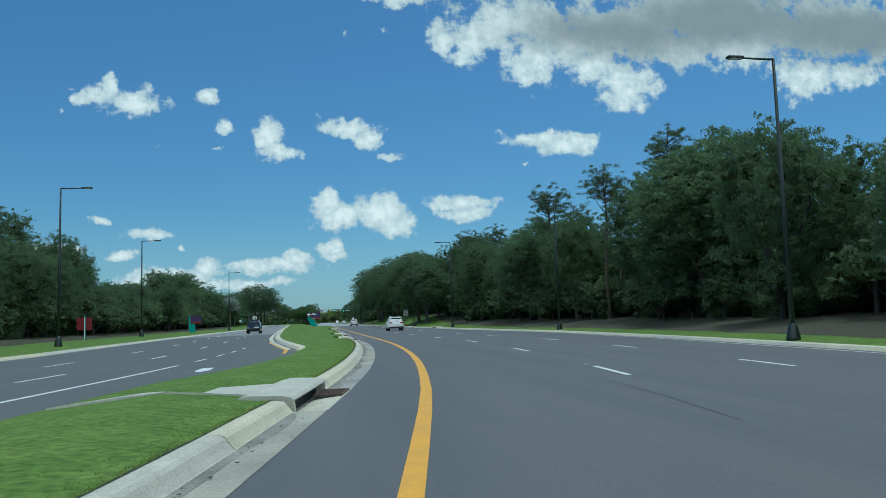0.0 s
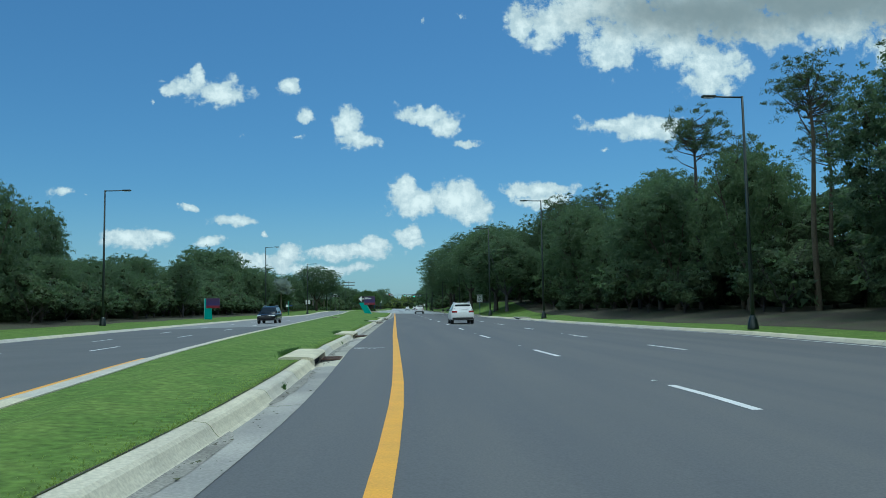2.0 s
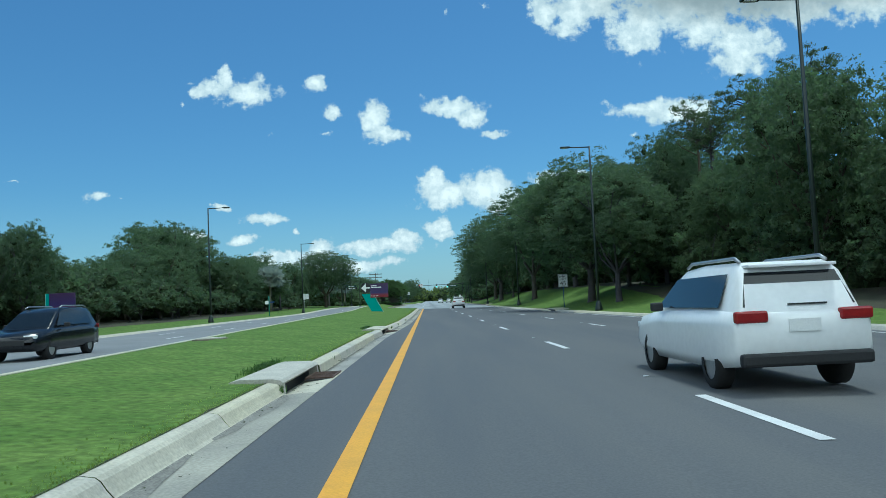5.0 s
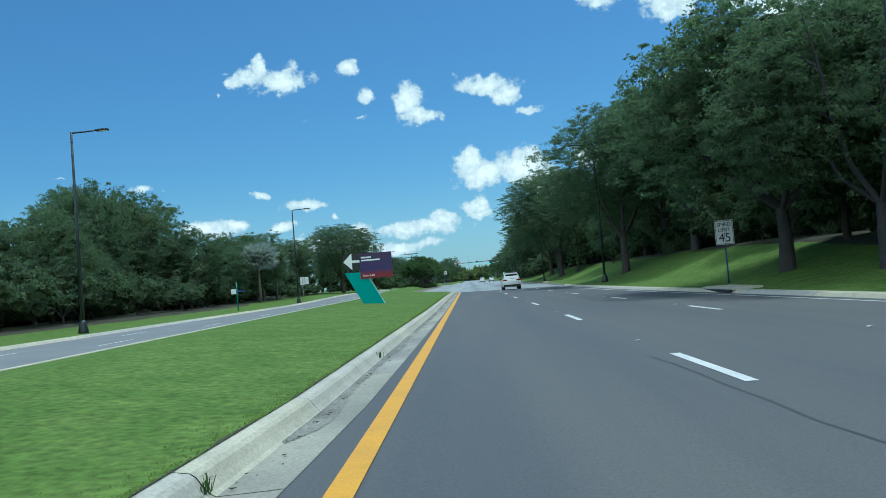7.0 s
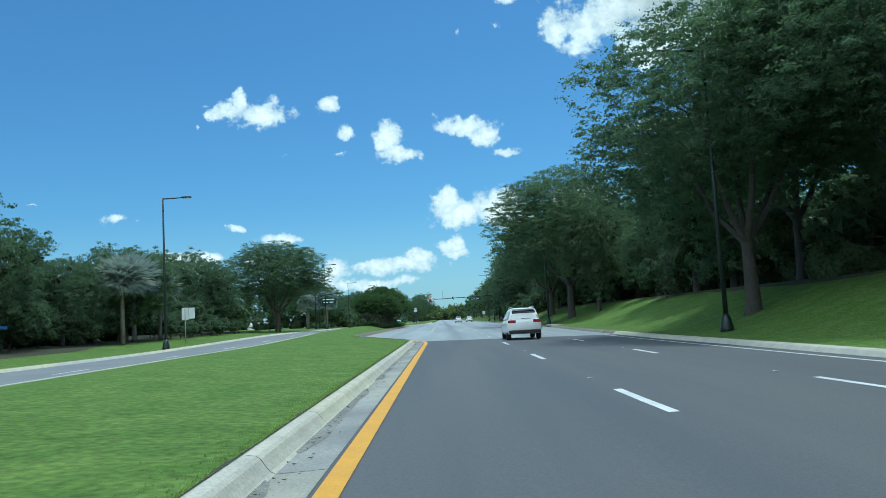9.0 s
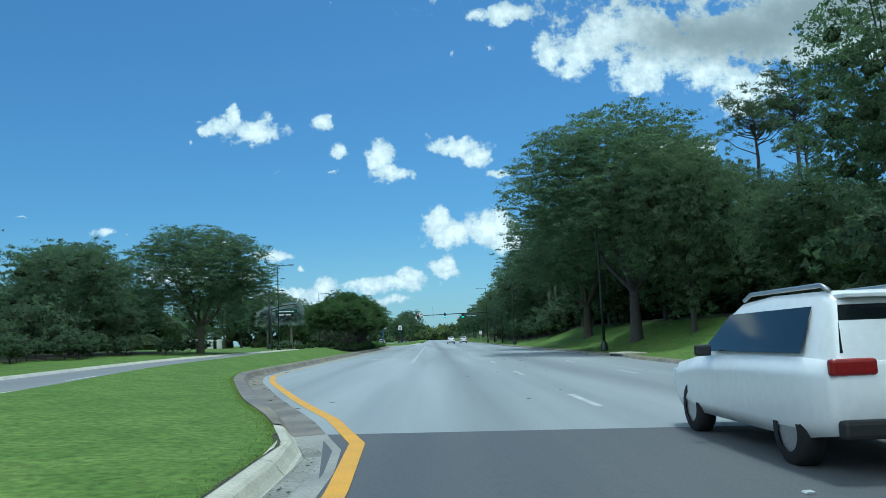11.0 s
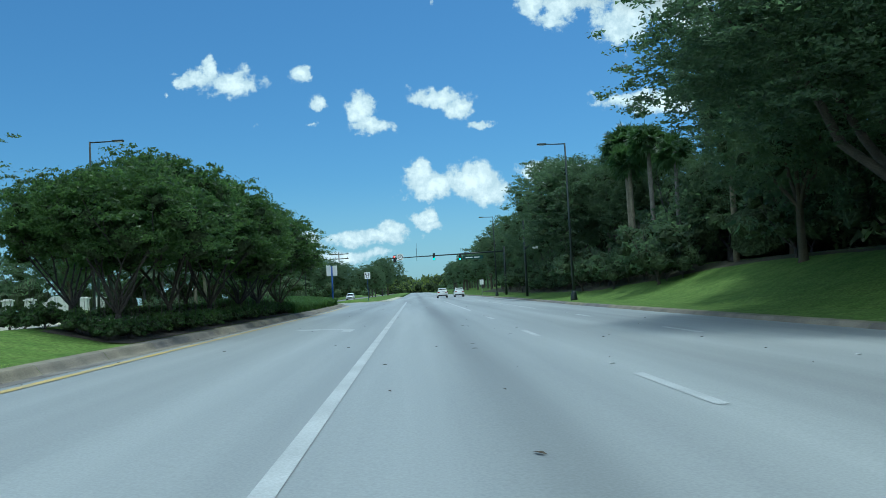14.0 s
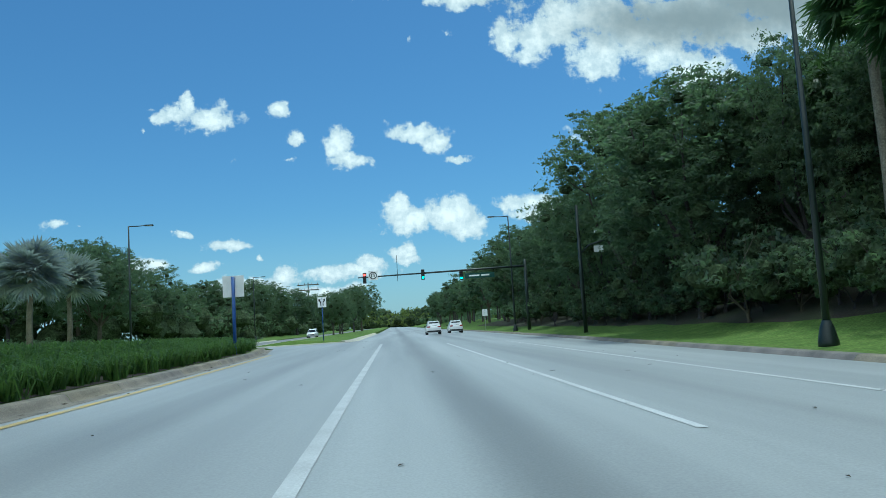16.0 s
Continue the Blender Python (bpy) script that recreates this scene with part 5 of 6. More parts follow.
# ---- street lamps ----
def street_lamp(side, height):
    ob = thing("street_lamp", 0, 0, 0, "tall dark green street lamp with one flat horizontal arm", "street lamp", "street lamps")
    rod("pole", [(0, 0, 0), (0, 0, height * 0.5), (0, 0, height)], [0.11, 0.09, 0.06], POLE, ob)
    rod("base_skirt", [(0, 0, -0.1), (0, 0, 0.12), (0, 0, 0.55), (0, 0, 0.75)], [0.3, 0.29, 0.2, 0.12], POLE, ob, "flared dark base skirt")
    rod("arm", [(0, 0, height - 0.06), (side * 0.9, 0, height - 0.05), (side * 1.7, 0, height - 0.02)], [0.05, 0.045, 0.04], POLE, ob)
    head = part("lamp_head", block(0.75, 0.3, 0.12, side * 1.85, 0, height - 0.02, 0.04), POLE, ob)
    part("lens", block(0.5, 0.22, 0.02, side * 1.88, 0, height - 0.09), SIGN_GREY, head, "pale lamp lens")
    return ob


lamp_l, lamp_r = street_lamp(1, 11.8), street_lamp(-1, 12.5)
for src, places in ((lamp_l, ((-26.1, 102.0), (-23.6, 64), (-22.5, 163.0), (-21.4, 213.8), (-21.2, 293.5), (-24.0, 351), (-26, 424))),
                    (lamp_r, ((17.9, 73.7), (15.4, 34.2), (14.7, 113.5), (12.6, 141.6), (12.2, 187.8), (12.3, 242.6), (12.4, 302.0), (12.8, 361)))):
    for i, (x, y) in enumerate(places):
        m = pose(x, y, land(x, y), 0, 0, 0)
        if i == 0:
            src.matrix_world = m
        else:
            copy_thing(src, m)


# ---- signs ----
def upright_sign(x, y, label):
    ob = thing("direction_sign", x, y, land(x, y), label, "road sign")
    part("base", prism([(-0.4, -0.1), (0.55, -0.1), (0.5, 1.5), (-0.4, 1.5)], -0.12, 0.12), TEAL, ob, "teal base panel")
    part("side_panel", prism([(-0.4, 1.5), (-0.2, 1.5), (-0.2, 2.75), (-0.4, 2.75)], -0.14, 0.1), TEAL, ob, "teal side strip")
    part("board", block(1.75, 0.12, 1.3, 0.7, -0.16, 2.12, 0.012), BOARD, ob, "purple board fading to red at its foot")
    part("edge_strip", block(0.06, 0.26, 2.8, -0.43, 0, 1.35), PALE_TEAL, ob, "pale edge strip")
    return ob


def resort_sign(x, y, label, words):
    ob = thing("direction_sign", x, y, land(x, y), label, "road sign")
    part("leaning_base", prism([(0.0, -0.1), (1.13, -0.1), (0.13 + 0.0, 1.78), (-1.0, 1.78)], -0.12, 0.12), TEAL, ob, "leaning teal base panel")
    part("base_edge", prism([(1.13, -0.1), (1.17, -0.1), (0.4, 1.4), (0.36, 1.4)], -0.125, 0.125), PALE_TEAL, ob, "pale edge strip")
    ring = [(-0.52 + 0.54 * math.cos(2 * math.pi * i / 40), 2.4 + 0.54 * math.sin(2 * math.pi * i / 40)) for i in range(40)]
    part("disc", prism(ring, -0.2, -0.12), SIGN_BLACK, ob, "black round panel")
    part("arrow", prism([(-1.02, 2.4), (-0.53, 1.93), (-0.53, 2.33), (-0.04, 2.33), (-0.04, 2.47), (-0.53, 2.47), (-0.53, 2.87)], -0.212, -0.203), SIGN_WHITE, ob, "white arrow pointing left")
    board = part("board", block(1.82, 0.12, 1.42, 0.91, -0.16, 2.1, 0.012), BOARD, ob, "purple board fading to red at its foot")
    board.location = (-0.1, 0, 0)
    if words:
        bar(0.58, 0.085, SIGN_WHITE, ob, 0.28, -0.225, 2.58)
        bar(1.05, 0.085, SIGN_WHITE, ob, 0.52, -0.225, 2.42)
        lettering("Next Left", 0.17, SIGN_WHITE, ob, 0.37, -0.224, 1.56)
    return ob


resort_sign(-5.93, 162.3, "leaning teal sign with arrow disc and purple board on grass", True)
upright_sign(-25.7, 137.0, "teal sign with purple and red board on the grass verge")


def marker_sign(x, y):
    ob = thing("marker_sign", x, y, land(x, y), "dark red sign board behind a pale green post", "road sign")
    part("post", block(0.16, 0.16, 2.3, 0, 0, 1.1, 0.02), GREEN_POST, ob)
    part("board", block(1.4, 0.1, 1.2, -0.1, 0.16, 1.55, 0.01), RED, ob, "dark red board")
    part("post_face", block(0.07, 0.01, 2.2, 0, -0.09, 1.1), SIGN_WHITE, ob, "pale face strip")
    return ob


marker_sign(-27.2, 83.0)


def plate_sign(name, label, x, y, w, h, bottom, post, face, turn=0.0, facing=True, thick=0.04):
    z = land(x, y)
    ob = thing(name, x, y, z, label, "road sign", turn=turn)
    rod("post", [(0, 0.03, -0.2), (0, 0.03, bottom + h * 0.95)], [thick, thick], post, ob, sides=8)
    part("plate", block(w, 0.012, h, 0, 0 if facing else 0.08, bottom + h / 2, 0.005), face, ob)
    return ob


limit = plate_sign("speed_limit_sign", "white speed limit sign on a blue post in the verge", 13.0, 158.1, 0.93, 1.24, 1.95, BLUE_POST, SIGN_WHITE)
for w, h, dx, dz in ((0.87, 0.022, 0, 0.58), (0.87, 0.022, 0, -0.58), (0.022, 1.18, 0.425, 0), (0.022, 1.18, -0.425, 0)):
    bar(w, h, SIGN_BLACK, limit, dx, -0.008, 2.57 + dz, "border_strip")
lettering("SPEED", 0.26, SIGN_BLACK, limit, 0, -0.01, 2.95)
lettering("LIMIT", 0.26, SIGN_BLACK, limit, 0, -0.01, 2.68)
lettering("45", 0.62, SIGN_BLACK, limit, 0, -0.01, 2.28)
plate_sign("median_sign", "large white sign back on a thick blue post", -8.5, 320.7, 1.1, 1.12, 3.0, BLUE_POST, SIGN_GREY, facing=False, thick=0.09)
arrows = plate_sign("keep_right_sign", "white sign with black curved arrow on the island's end", -6.8, 352.0, 0.8, 0.95, 3.1, BLUE_POST, SIGN_WHITE)
for s in (-1, 1):
    part("arrow_mark", prism([(s * 0.06, 3.25), (s * 0.14, 3.25), (s * 0.15, 3.55), (s * 0.25, 3.68), (s * 0.3, 3.62), (s * 0.31, 3.9), (s * 0.1, 3.86), (s * 0.18, 3.77), (s * 0.07, 3.6)][::s], -0.012, -0.009), SIGN_BLACK, arrows, "black arrow")
plate_sign("small_sign", "small white sign by the verge past the crossing", 12.9, 388, 0.75, 0.95, 2.0, STEEL, SIGN_WHITE)
back = plate_sign("twin_sign", "pair of white sign backs on a post in the far verge", -22.4, 221.2, 0.6, 1.05, 2.2, STEEL, SIGN_GREY, facing=False)
part("plate", block(0.5, 0.012, 0.95, 0.58, 0.08, 2.75), SIGN_GREY, back)
blade = thing("street_sign", -23.0, 194.0, land(-23, 194), "green sign post with white and blue blades", "road sign")
rod("post", [(0, 0, -0.2), (0, 0, 2.9)], [0.06, 0.06], GREEN_POST, blade, sides=8)
part("white_blade", block(0.5, 0.02, 0.5, -0.32, 0, 1.95), SIGN_WHITE, blade, "white blade")
part("blue_blade", block(0.7, 0.02, 0.16, 0.4, 0, 1.98), BLUE_POST, blade, "blue blade")
cover = thing("utility_cover", -6.4, 106.6, land(-6.4, 106.6), "pale utility cover plate set in the median lawn", "cover")
part("plate", block(0.7, 0.6, 0.05, 0, 0, 0.04, 0.01), KERB, cover)
part("frame", block(0.82, 0.72, 0.04, 0, 0, 0.02, 0.01), KERB_OLD, cover)


# ---- traffic signals at the crossing ----
def signal_head(parent, x, z, y=0.0, lit=None, which=2, back=False):
    head = part("signal_head", block(0.36, 0.24, 1.1, x, y, z, 0.03), BLACK, parent)
    for i in range(3):
        cz = z + 0.34 - 0.34 * i
        s = 1 if back else -1
        ring = [(x + 0.12 * math.cos(2 * math.pi * k / 16), cz + 0.12 * math.sin(2 * math.pi * k / 16)) for k in range(16)]
        part("lens", prism(ring, y + s * 0.12, y + s * 0.135), lit if lit and i == which else TRIM, head, "glowing lamp" if lit and i == which else "dark lamp")
        part("visor", block(0.28, 0.2, 0.02, x, y + s * 0.21, cz + 0.14), BLACK, head)
    return head


mast = thing("signal_mast", 14.3, 361, 0, "traffic signal mast with long arm over the lanes", "traffic signal")
rod("pole", [(0, 0, -0.4), (0, 0, 4), (0, 0, 7.6)], [0.2, 0.17, 0.14], POLE, mast)
rod("arm", [(0, 0, 6.9), (-6, 0, 6.8), (-18, 0, 6.6)], [0.13, 0.11, 0.06], POLE, mast)
signal_head(mast, -17.3, 6.5, -0.15, RED_LIGHT, 0)
signal_head(mast, -11.1, 6.55, -0.15, GREEN_LIGHT, 2)
signal_head(mast, -7.0, 6.3, -0.15, GREEN_LIGHT, 2)
turn_sign = part("ban_plate", block(1.0, 0.02, 1.0, -16.4, -0.2, 6.75), SIGN_WHITE, mast, "white no-turn plate")
ring = bmesh.new()
for i in range(28):
    a, b = 2 * math.pi * i / 28, 2 * math.pi * (i + 1) / 28
    q = [ring.verts.new((-16.4 + r * math.cos(w), -0.216, 6.75 + r * math.sin(w))) for r, w in ((0.4, a), (0.4, b), (0.31, b), (0.31, a))]
    ring.faces.new(q)
part("ban_ring", ring, SIGN_BLACK, turn_sign, "dark ring")
part("ban_arrow", prism([(-16.6, 6.55), (-16.52, 6.55), (-16.52, 6.88), (-16.32, 6.88), (-16.32, 6.55), (-16.24, 6.55), (-16.24, 6.96), (-16.6, 6.96)], -0.219, -0.213), SIGN_BLACK, turn_sign, "black arrow")
name_board = part("name_board", block(3.2, 0.04, 0.55, -5.0, -0.15, 6.15, 0.01), SIGN_GREEN, mast, "dark green street name board")
bar(1.1, 0.16, SIGN_WHITE, name_board, -5.6, -0.175, 6.15)
bar(0.9, 0.16, SIGN_WHITE, name_board, -4.4, -0.175, 6.15)
rod("antenna", [(-13.8, 0, 6.0), (-13.8, 0, 8.8)], [0.03, 0.025], POLE, mast, sides=6)

# street name board on an arm beside the entrance drive
named = thing("street_name_sign", -23.4, 299.6, land(-23.4, 299.6), "dark street name board hanging from an arm beside a lamp post", "road sign")
rod("post", [(0, 0, -0.3), (0, 0, 3), (0, 0, 6.2)], [0.11, 0.1, 0.08], POLE, named)
rod("arm", [(0, 0, 5.5), (1.6, 0, 5.8), (3.5, 0, 6.0)], [0.07, 0.06, 0.045], POLE, named)
board = part("name_board", block(2.7, 0.04, 0.52, 1.95, -0.06, 5.0, 0.01), SIGN_BLACK, named, "dark board with pale writing")
for bx, bw in ((1.35, 0.9), (2.45, 0.75)):
    bar(bw, 0.17, SIGN_WHITE, board, bx, -0.085, 5.0)
for bx in (1.0, 2.9):
    rod("hanger", [(bx, -0.05, 5.2), (bx, -0.03, 5.75)], [0.02, 0.02], POLE, named, sides=6)

near = thing("signal_pole", 13.6, 334.5, land(13.6, 334.5), "dark signal pole with side arm at the verge", "traffic signal")
rod("pole", [(0, 0, -0.3), (0, 0, 4.5), (0, 0, 9.3)], [0.16, 0.14, 0.11], POLE, near)
rod("arm", [(0, 0, 5.7), (0.6, -0.5, 6.3), (2.2, -1.4, 6.7)], [0.08, 0.07, 0.05], POLE, near)
signal_head(near, 2.0, 7.4, -1.4, back=True)
part("plate", block(0.7, 0.02, 0.45, 1.15, -0.95, 5.95), SIGN_GREY, near, "white plate on the arm")
part("camera_box", block(0.35, 0.2, 0.12, 1.1, -0.9, 7.2, 0.02), SIGN_GREY, near)

left_mast = thing("signal_mast", -25.2, 306.5, land(-25.2, 306.5), "dark signal mast with street lamp and name board", "traffic signal")
rod("pole", [(0, 0, -0.3), (0, 0, 5), (0, 0, 9.2)], [0.2, 0.17, 0.12], POLE, left_mast)
rod("base_skirt", [(0, 0, -0.1), (0, 0, 0.12), (0, 0, 0.6), (0, 0, 0.85)], [0.34, 0.33, 0.24, 0.19], POLE, left_mast)
rod("lamp_arm", [(0, 0, 9.05), (1.6, 0, 9.1)], [0.07, 0.05], POLE, left_mast)
part("lamp_head", block(0.8, 0.32, 0.13, 2.0, 0, 9.1, 0.04), POLE, left_mast)
rod("arm", [(0, 0, 6.1), (2.2, 0, 6.7), (4.6, 0, 6.9)], [0.11, 0.09, 0.06], POLE, left_mast)
board = part("name_board", block(3.4, 0.04, 0.6, 2.6, -0.1, 5.75, 0.01), SIGN_GREEN, left_mast, "dark green street name board")
bar(2.4, 0.16, SIGN_WHITE, board, 2.6, -0.13, 5.75)

upole = thing("utility_pole", -35, 600, 1.0, "distant wooden utility pole with crossarms", "utility pole")
rod("pole", [(0, 0, -0.5), (0, 0, 20.5)], [0.3, 0.2], BARK, upole)
for z in (19.6, 17.4):
    part("crossarm", block(9, 0.3, 0.4, 0, 0, z, 0.03), BARK, upole)
    for x in (-4, -1.5, 1.5, 4):
        rod("insulator", [(x, 0, z + 0.2), (x, 0, z + 0.9)], [0.15, 0.12], STEEL, upole, sides=8)


# ---- entrance gate of the property on the left ----
def gate_pillar(x, y, h=1.8):
    ob = thing("gate_pillar", x, y, land(x, y), "white stucco gate pillar with a stepped cap", "gate pillar", "gate pillars")
    part("shaft", block(1.0, 1.0, h, 0, 0, h / 2, 0.03), STUCCO, ob)
    part("cap", block(1.3, 1.3, 0.18, 0, 0, h + 0.09, 0.03), STUCCO, ob)
    part("cap_top", block(0.8, 0.8, 0.15, 0, 0, h + 0.25, 0.03), STUCCO, ob)
    return ob


for x, y in ((-64.5, 343.5), (-62, 349), (-55.0, 347), (-53.4, 349.6), (-48.9, 356.5), (-47.6, 359)):
    gate_pillar(x, y)


def globe_lamp(x, y):
    ob = thing("globe_lamp", x, y, land(x, y), "dark post lamp with a white globe at the entrance", "lamp", "globe lamps")
    rod("post", [(0, 0, -0.1), (0, 0, 0.5), (0, 0, 0.6), (0, 0, 3.1)], [0.16, 0.14, 0.07, 0.05], POLE, ob)
    bm = bmesh.new()
    bmesh.ops.create_uvsphere(bm, u_segments=14, v_segments=8, radius=0.26)
    for v in bm.verts:
        v.co.z = v.co.z * 1.1 + 3.35
    part("globe", bm, SIGN_WHITE, ob, "white glass globe", smooth=True)
    rod("collar", [(0, 0, 3.0), (0, 0, 3.14)], [0.06, 0.15], POLE, ob)
    return ob


for x, y in ((-62.5, 340), (-70.5, 342)):
    globe_lamp(x, y)
wall = thing("entrance_wall", -51.2, 353, land(-51.2, 353), "low white entrance wall with an arched name panel", "wall", turn=-28)
curve = [(-3.0, 0), (-3.0, 1.5), (-1.9, 1.6)] + [(1.9 * -math.cos(math.pi * i / 10), 1.6 + 0.75 * math.sin(math.pi * i / 10)) for i in range(1, 10)] + [(1.9, 1.6), (3.0, 1.5), (3.0, 0)]
part("arched_wall", prism(curve, -0.2, 0.2), STUCCO, wall)
part("coping", block(6.2, 0.5, 0.12, 0, 0, 0.2), STUCCO, wall)
bar(2.0, 0.16, SIGN_GREY, wall, 0, -0.21, 1.75)
bar(1.5, 0.22, SIGN_GREY, wall, 0, -0.21, 1.4)


# ---- cars ----
def suv(label, paint, x, y, z, turn=0.0, length=4.6, width=1.85, height=1.68):
    ob = thing("suv", x, y, z, label, "car", "cars on the road", turn)
    h, half = height, width / 2
    # lower body: cross sections from the tail (y = 0) to the nose
    rows = [(0.0, 0.9, 0.5, 0.98), (0.08, 0.96, 0.38, 1.04), (0.6, 1.0, 0.3, 1.06), (1.5, 1.0, 0.28, 1.05), (3.0, 1.0, 0.28, 1.02), (3.4, 1.0, 0.28, 1.0), (4.2, 0.97, 0.3, 0.9), (4.5, 0.9, 0.36, 0.8), (4.6, 0.8, 0.45, 0.7)]
    verts, faces, k = [], [], 8
    for yy, w, lo, hi in rows:
        w *= half
        yy *= length / 4.6
        verts += [(-w * 0.93, yy, lo), (-w, yy, lo + 0.15), (-w, yy, hi - 0.18), (-w * 0.93, yy, hi), (w * 0.93, yy, hi), (w, yy, hi - 0.18), (w, yy, lo + 0.15), (w * 0.93, yy, lo)]
    for i in range(len(rows) - 1):
        faces += [(i * k + j, i * k + (j + 1) % k, (i + 1) * k + (j + 1) % k, (i + 1) * k + j) for j in range(k)]
    faces += [tuple(range(k))[::-1], tuple((len(rows) - 1) * k + j for j in range(k))]
    body = mesh_object("body", verts, faces, paint, ob, smooth=True)
    cabin = [(0.06, 1.02, 0.84), (0.32, h - 0.1, 0.72), (0.5, h, 0.68), (1.6, h + 0.01, 0.7), (2.4, h - 0.04, 0.7), (2.75, h - 0.16, 0.72), (3.45, 1.0, 0.82)]
    verts, faces = [], []
    for yy, zz, w in cabin:
        yy *= length / 4.6
        low = 0.95
        verts += [(-half * 0.93, yy, low), (-half * w, yy, max(zz - 0.06, low + 0.01)), (-half * w * 0.9, yy, zz), (half * w * 0.9, yy, zz), (half * w, yy, max(zz - 0.06, low + 0.01)), (half * 0.93, yy, low)]
    for i in range(len(cabin) - 1):
        faces += [(i * 6 + j, i * 6 + j + 1, (i + 1) * 6 + j + 1, (i + 1) * 6 + j) for j in range(5)]
    roof = mesh_object("cabin", verts, faces, paint, ob, smooth=True)
    # windows proud of the cabin by a few millimetres
    w1, w2 = half * 0.78, half * 0.64
    mesh_object("rear_window", [(-w1, 0.1, 1.1), (w1, 0.1, 1.1), (w2, 0.3, h - 0.14), (-w2, 0.3, h - 0.14)], [(0, 1, 2, 3)], CAR_GLASS, ob)
    mesh_object("windscreen", [(-w1, 3.38, 1.06), (w1, 3.38, 1.06), (w2, 2.78, h - 0.16), (-w2, 2.78, h - 0.16)], [(3, 2, 1, 0)], CAR_GLASS, ob)
    for s in (-1, 1):
        mesh_object("side_window", [(s * half * 0.93, 0.55, 1.1), (s * half * 0.93, 3.15, 1.08), (s * half * 0.735, 2.6, h - 0.16), (s * half * 0.735, 0.6, h - 0.14)], [(0, 1, 2, 3)], CAR_GLASS, ob)
        rod("roof_rail", [(s * half * 0.62, 0.45, h), (s * half * 0.62, 0.6, h + 0.06), (s * half * 0.62, 2.2, h + 0.06), (s * half * 0.62, 2.4, h)], [0.025] * 4, ALLOY, ob, sides=6)
        part("tail_lamp", block(0.42, 0.1, 0.15, s * half * 0.72, 0.02, 0.98, 0.03), LAMP_RED, ob, "red tail lamp")
        part("head_lamp", block(0.38, 0.2, 0.12, s * half * 0.7, length - 0.18, 0.76, 0.03), LAMP_CLEAR, ob, "clear head lamp")
        part("mirror", block(0.2, 0.1, 0.14, s * (half + 0.08), 2.75, 1.1, 0.03), TRIM, ob)
        for yy in (0.85, 3.6):
            ring = [(math.cos(2 * math.pi * i / 24), math.sin(2 * math.pi * i / 24)) for i in range(24)]
            bm = bmesh.new()
            rims = []
            for r, xx in ((0.2, 0.0), (0.3, 0.0), (0.34, 0.03), (0.34, 0.2), (0.3, 0.23)):
                rims.append([bm.verts.new((s * (half - 0.01 - xx), yy + r * c, 0.34 + r * d)) for c, d in ring])
            for a, b in zip(rims, rims[1:]):
                for i in range(24):
                    bm.faces.new((a[i], a[(i + 1) % 24], b[(i + 1) % 24], b[i]))
            bm.faces.new(rims[-1])
            tyre = part("wheel", bm, RUBBER, ob, "black tyre", smooth=True)
            bm = bmesh.new()
            hub = [bm.verts.new((s * (half - 0.025), yy + 0.21 * c, 0.34 + 0.21 * d)) for c, d in ring]
            bm.faces.new(hub)
            part("rim", bm, ALLOY, tyre, "alloy rim")
    part("rear_bumper", block(width * 0.9, 0.14, 0.17, 0, 0.0, 0.44, 0.04), TRIM, ob, "black lower bumper")
    part("front_grille", block(width * 0.6, 0.08, 0.2, 0, length - 0.03, 0.6, 0.03), TRIM, ob, "black grille")
    part("number_plate", block(0.4, 0.02, 0.16, 0, -0.015, 0.86), SIGN_WHITE, ob, "plain pale plate")
    part("rear_wiper", block(0.5, 0.02, 0.02, 0.1, 0.09, 1.12), TRIM, ob)
    part("spoiler", block(width * 0.62, 0.22, 0.04, 0, 0.3, h - 0.06, 0.01), paint, ob)
    return ob


suv("white crossover car with roof rails, seen from behind", CAR_WHITE, 4.45, 94.5, z_right(4.45, 95))
suv("white crossover car ahead, before the pale pavement", CAR_WHITE, 4.3, 195.0, z_right(4.3, 195))
suv("white crossover car ahead near the signals", CAR_WHITE, 4.7, 373.0, z_right(4.7, 373))
suv("silver-white hatchback car in the next lane near the signals", CAR_WHITE, 8.1, 381.0, z_right(8.1, 381))
suv("black oncoming car on the far carriageway", CAR_BLACK, -13.4, 113.6, z_left(-13.4, 112), 180)
suv("pale oncoming car beyond the crossing", CAR_WHITE, -15.6, 428.0, z_left(-15.6, 428), 180)


# ---- planting of the median before the crossing ----
hedge = make_tree("hedge_shrub", "low clipped green hedge shrub in the mulched bed", 81, 0.78, 0.85, 0.12, 0.025, 10, 130, 9, 0.075, DENSE, count=5, low=0.0, category="hedge", core=0.7, spray=0.12)
rng = np.random.default_rng(3)
for y in np.arange(264, 292, 1.15):
    x = gutter(y) - 1.8 + rng.uniform(-0.15, 0.15)
    plant(hedge, x, y, 0.82, rng, "hedge of the median")
for y in np.arange(265, 290, 1.5):
    plant(hedge, gutter(y) - 4.6 + rng.uniform(-0.2, 0.2), y, 0.6, rng, "hedge of the median")
for x in np.arange(-13.2, -8.9, 0.95):
    plant(hedge, x, 264.3 + rng.uniform(-0.15, 0.15), 0.85, rng, "hedge of the median")
bed = strip("mulch_bed", stations(263.5, 333, 2.5), lambda y: [(left_near(y) + 2.0, land(left_near(y) + 2.0, y) + 0.02), ((left_near(y) + gutter(y)) / 2, land((left_near(y) + gutter(y)) / 2, y) + 0.025), (gutter(y) - 1.85, land(gutter(y) - 1.85, y) + 0.02), (gutter(y) - 1.1, land(gutter(y) - 1.1, y) + 0.02)], MULCH)
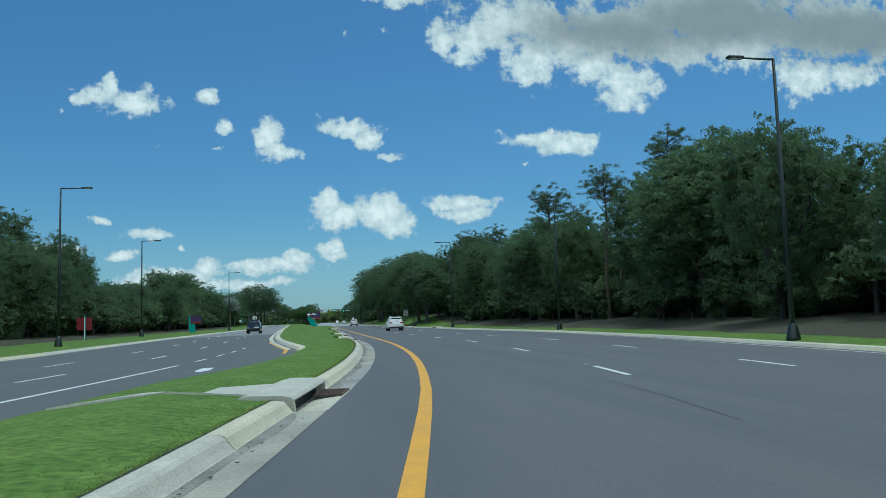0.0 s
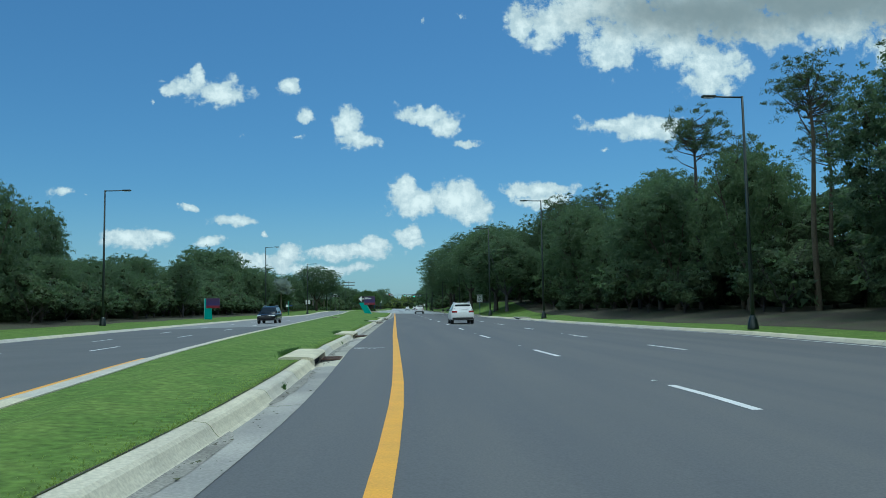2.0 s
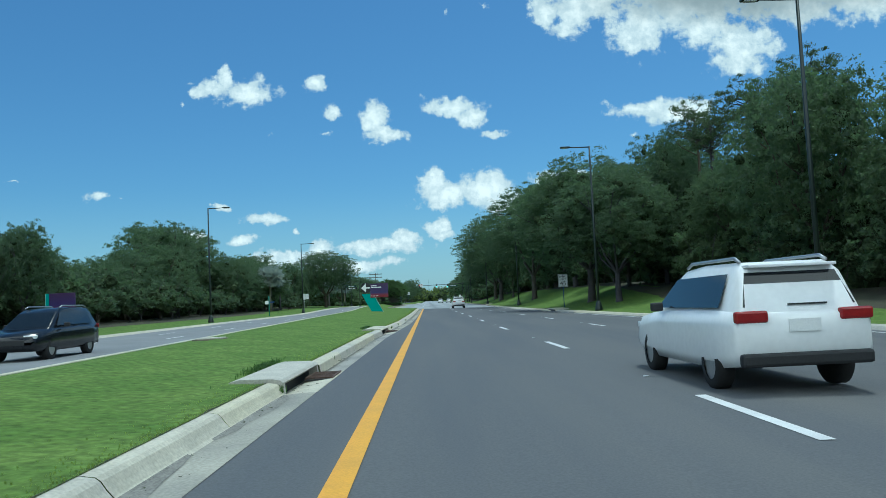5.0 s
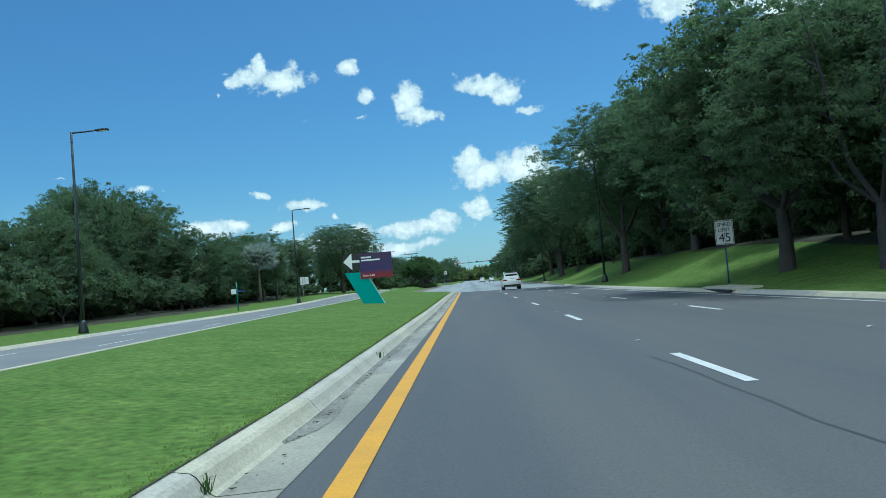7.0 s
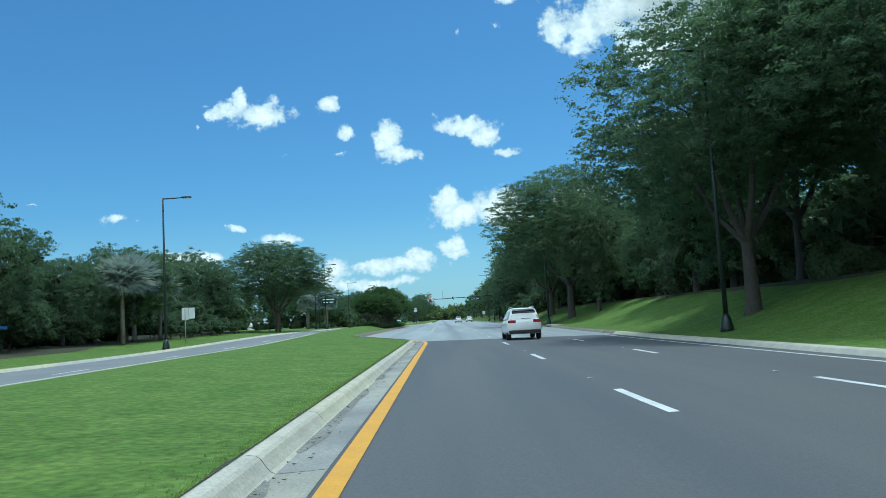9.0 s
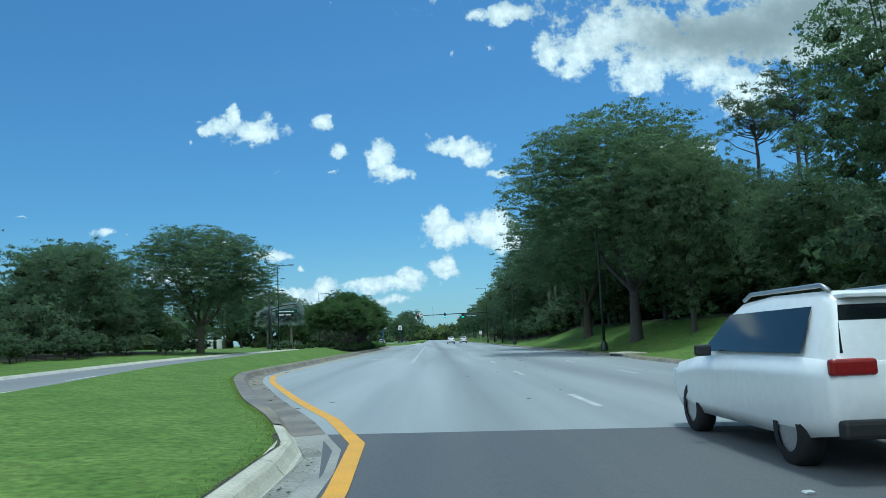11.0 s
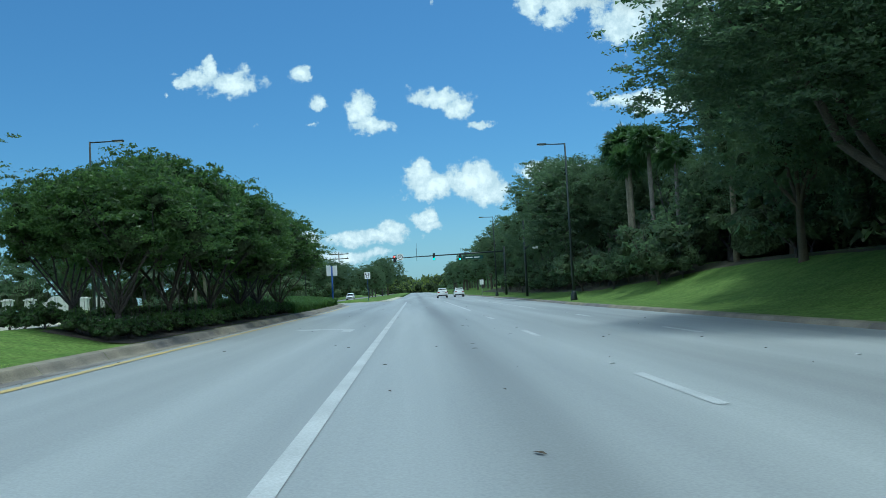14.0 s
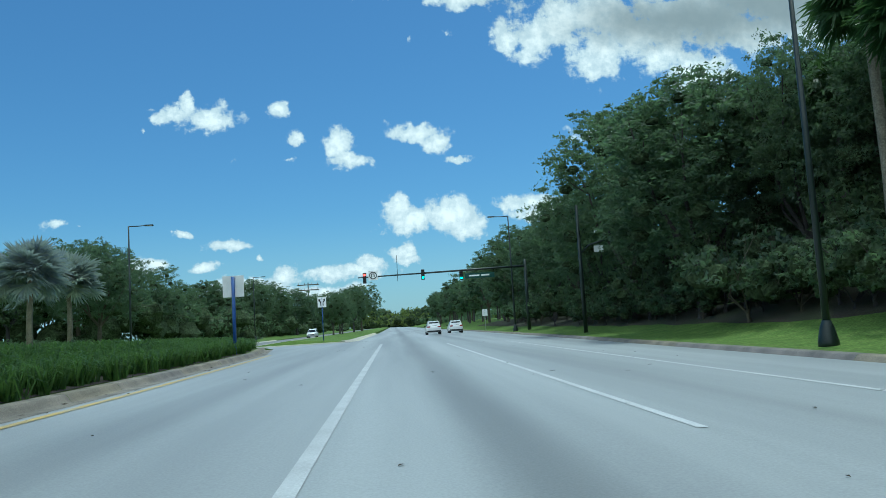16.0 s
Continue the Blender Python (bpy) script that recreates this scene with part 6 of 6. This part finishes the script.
tagged(bed, "dark mulched planting bed in the median", "bed", kind="structure")


def blades(name, spots, rng, length, width, droop, mat, label):
    """Arching blades: two quads each, from a foot to a drooping tip."""
    p = np.asarray(spots)
    n = len(p)
    a = rng.uniform(0, 2 * np.pi, n)
    d = np.stack([np.cos(a), np.sin(a), np.zeros(n)], 1)
    e = np.stack([-np.sin(a), np.cos(a), np.zeros(n)], 1)
    h = length * rng.uniform(0.6, 1.25, n)[:, None]
    w = width * rng.uniform(0.7, 1.3, n)[:, None]
    o = droop * rng.uniform(0.3, 1.0, n)[:, None]
    up = np.array([0, 0, 1.0])
    mid, tip = p + d * o * h * 0.4 + up * h * 0.75, p + d * o * h + up * h * (1 - 0.45 * o)
    v = np.stack([p - e * w, p + e * w, mid + e * w * 0.8, mid - e * w * 0.8, tip], 1).reshape(-1, 3)
    i = np.arange(n)[:, None] * 5
    quads, tris = (i + np.array([0, 1, 2, 3])).tolist(), (i + np.array([3, 2, 4])).tolist()
    me = bpy.data.meshes.new(name)
    me.from_pydata(v.tolist(), [], quads + tris)
    me.materials.append(mat)
    return tagged(new(name, me), label, "grass", kind="stuff")


rng = np.random.default_rng(17)
spots = []
for y in np.arange(286, 334.5, 0.72):
    for d in np.arange(1.4, 5.4, 0.78):
        if y > 291 or d > 2.6:
            cx_, cy_ = gutter(y) - d + rng.uniform(-0.22, 0.22), y + rng.uniform(-0.22, 0.22)
            g0 = land(cx_, cy_)
            spots += [(cx_ + rng.normal(0, 0.1), cy_ + rng.normal(0, 0.1), g0) for _ in range(70)]
blades("border_grass", spots, rng, 0.78, 0.021, 1.1, REED, "arching dark green border grass along the kerb")

rng = np.random.default_rng(23)
spots = []
for y0, y1, n in ((2, 60, 14000), (60, 204, 30000), (204, 258, 8000)):
    ys = rng.uniform(y0, y1, n)
    ds = np.array([kerb_back(v) for v in ys]) + np.abs(rng.normal(0, 1.0, n)) * np.where(rng.uniform(size=n) < 0.75, 0.07, 0.3)
    for y, d in zip(ys, ds):
        x = gutter(y) - d
        if x > left_near(y) + 0.5:
            spots.append((x, y, land(x, y) - 0.01))
blades("lawn_grass", spots, rng, 0.035, 0.006, 1.0, BLADE, "short green lawn blades along the median kerb")

# weeds rooted in the joints of the kerb and rough tufts behind the inlets
rng = np.random.default_rng(29)
spots = []
for y in (96.2, 101.6, 103.9, 106.8, 111.5, 120.4, 124.8, 133.2, 61.5, 47.0):
    x = gutter(y) - 0.47
    spots += [(x + rng.normal(0, 0.02), y + rng.normal(0, 0.04), z_right(gutter(y), y) + 0.02) for _ in range(16)]
blades("weeds", spots, rng, 0.13, 0.006, 0.8, REED, "small green weeds growing in the kerb joints")
spots = []
for y in INLETS[1:]:
    for _ in range(700):
        x, v = gutter(y) - 1.27 - abs(rng.normal(0, 0.1)), y + rng.normal(1.0, 0.7)
        spots.append((x, v, land(x, v)))
blades("rough_grass", spots, rng, 0.075, 0.006, 1.2, REED, "rough dark grass tufts behind the drain slabs")
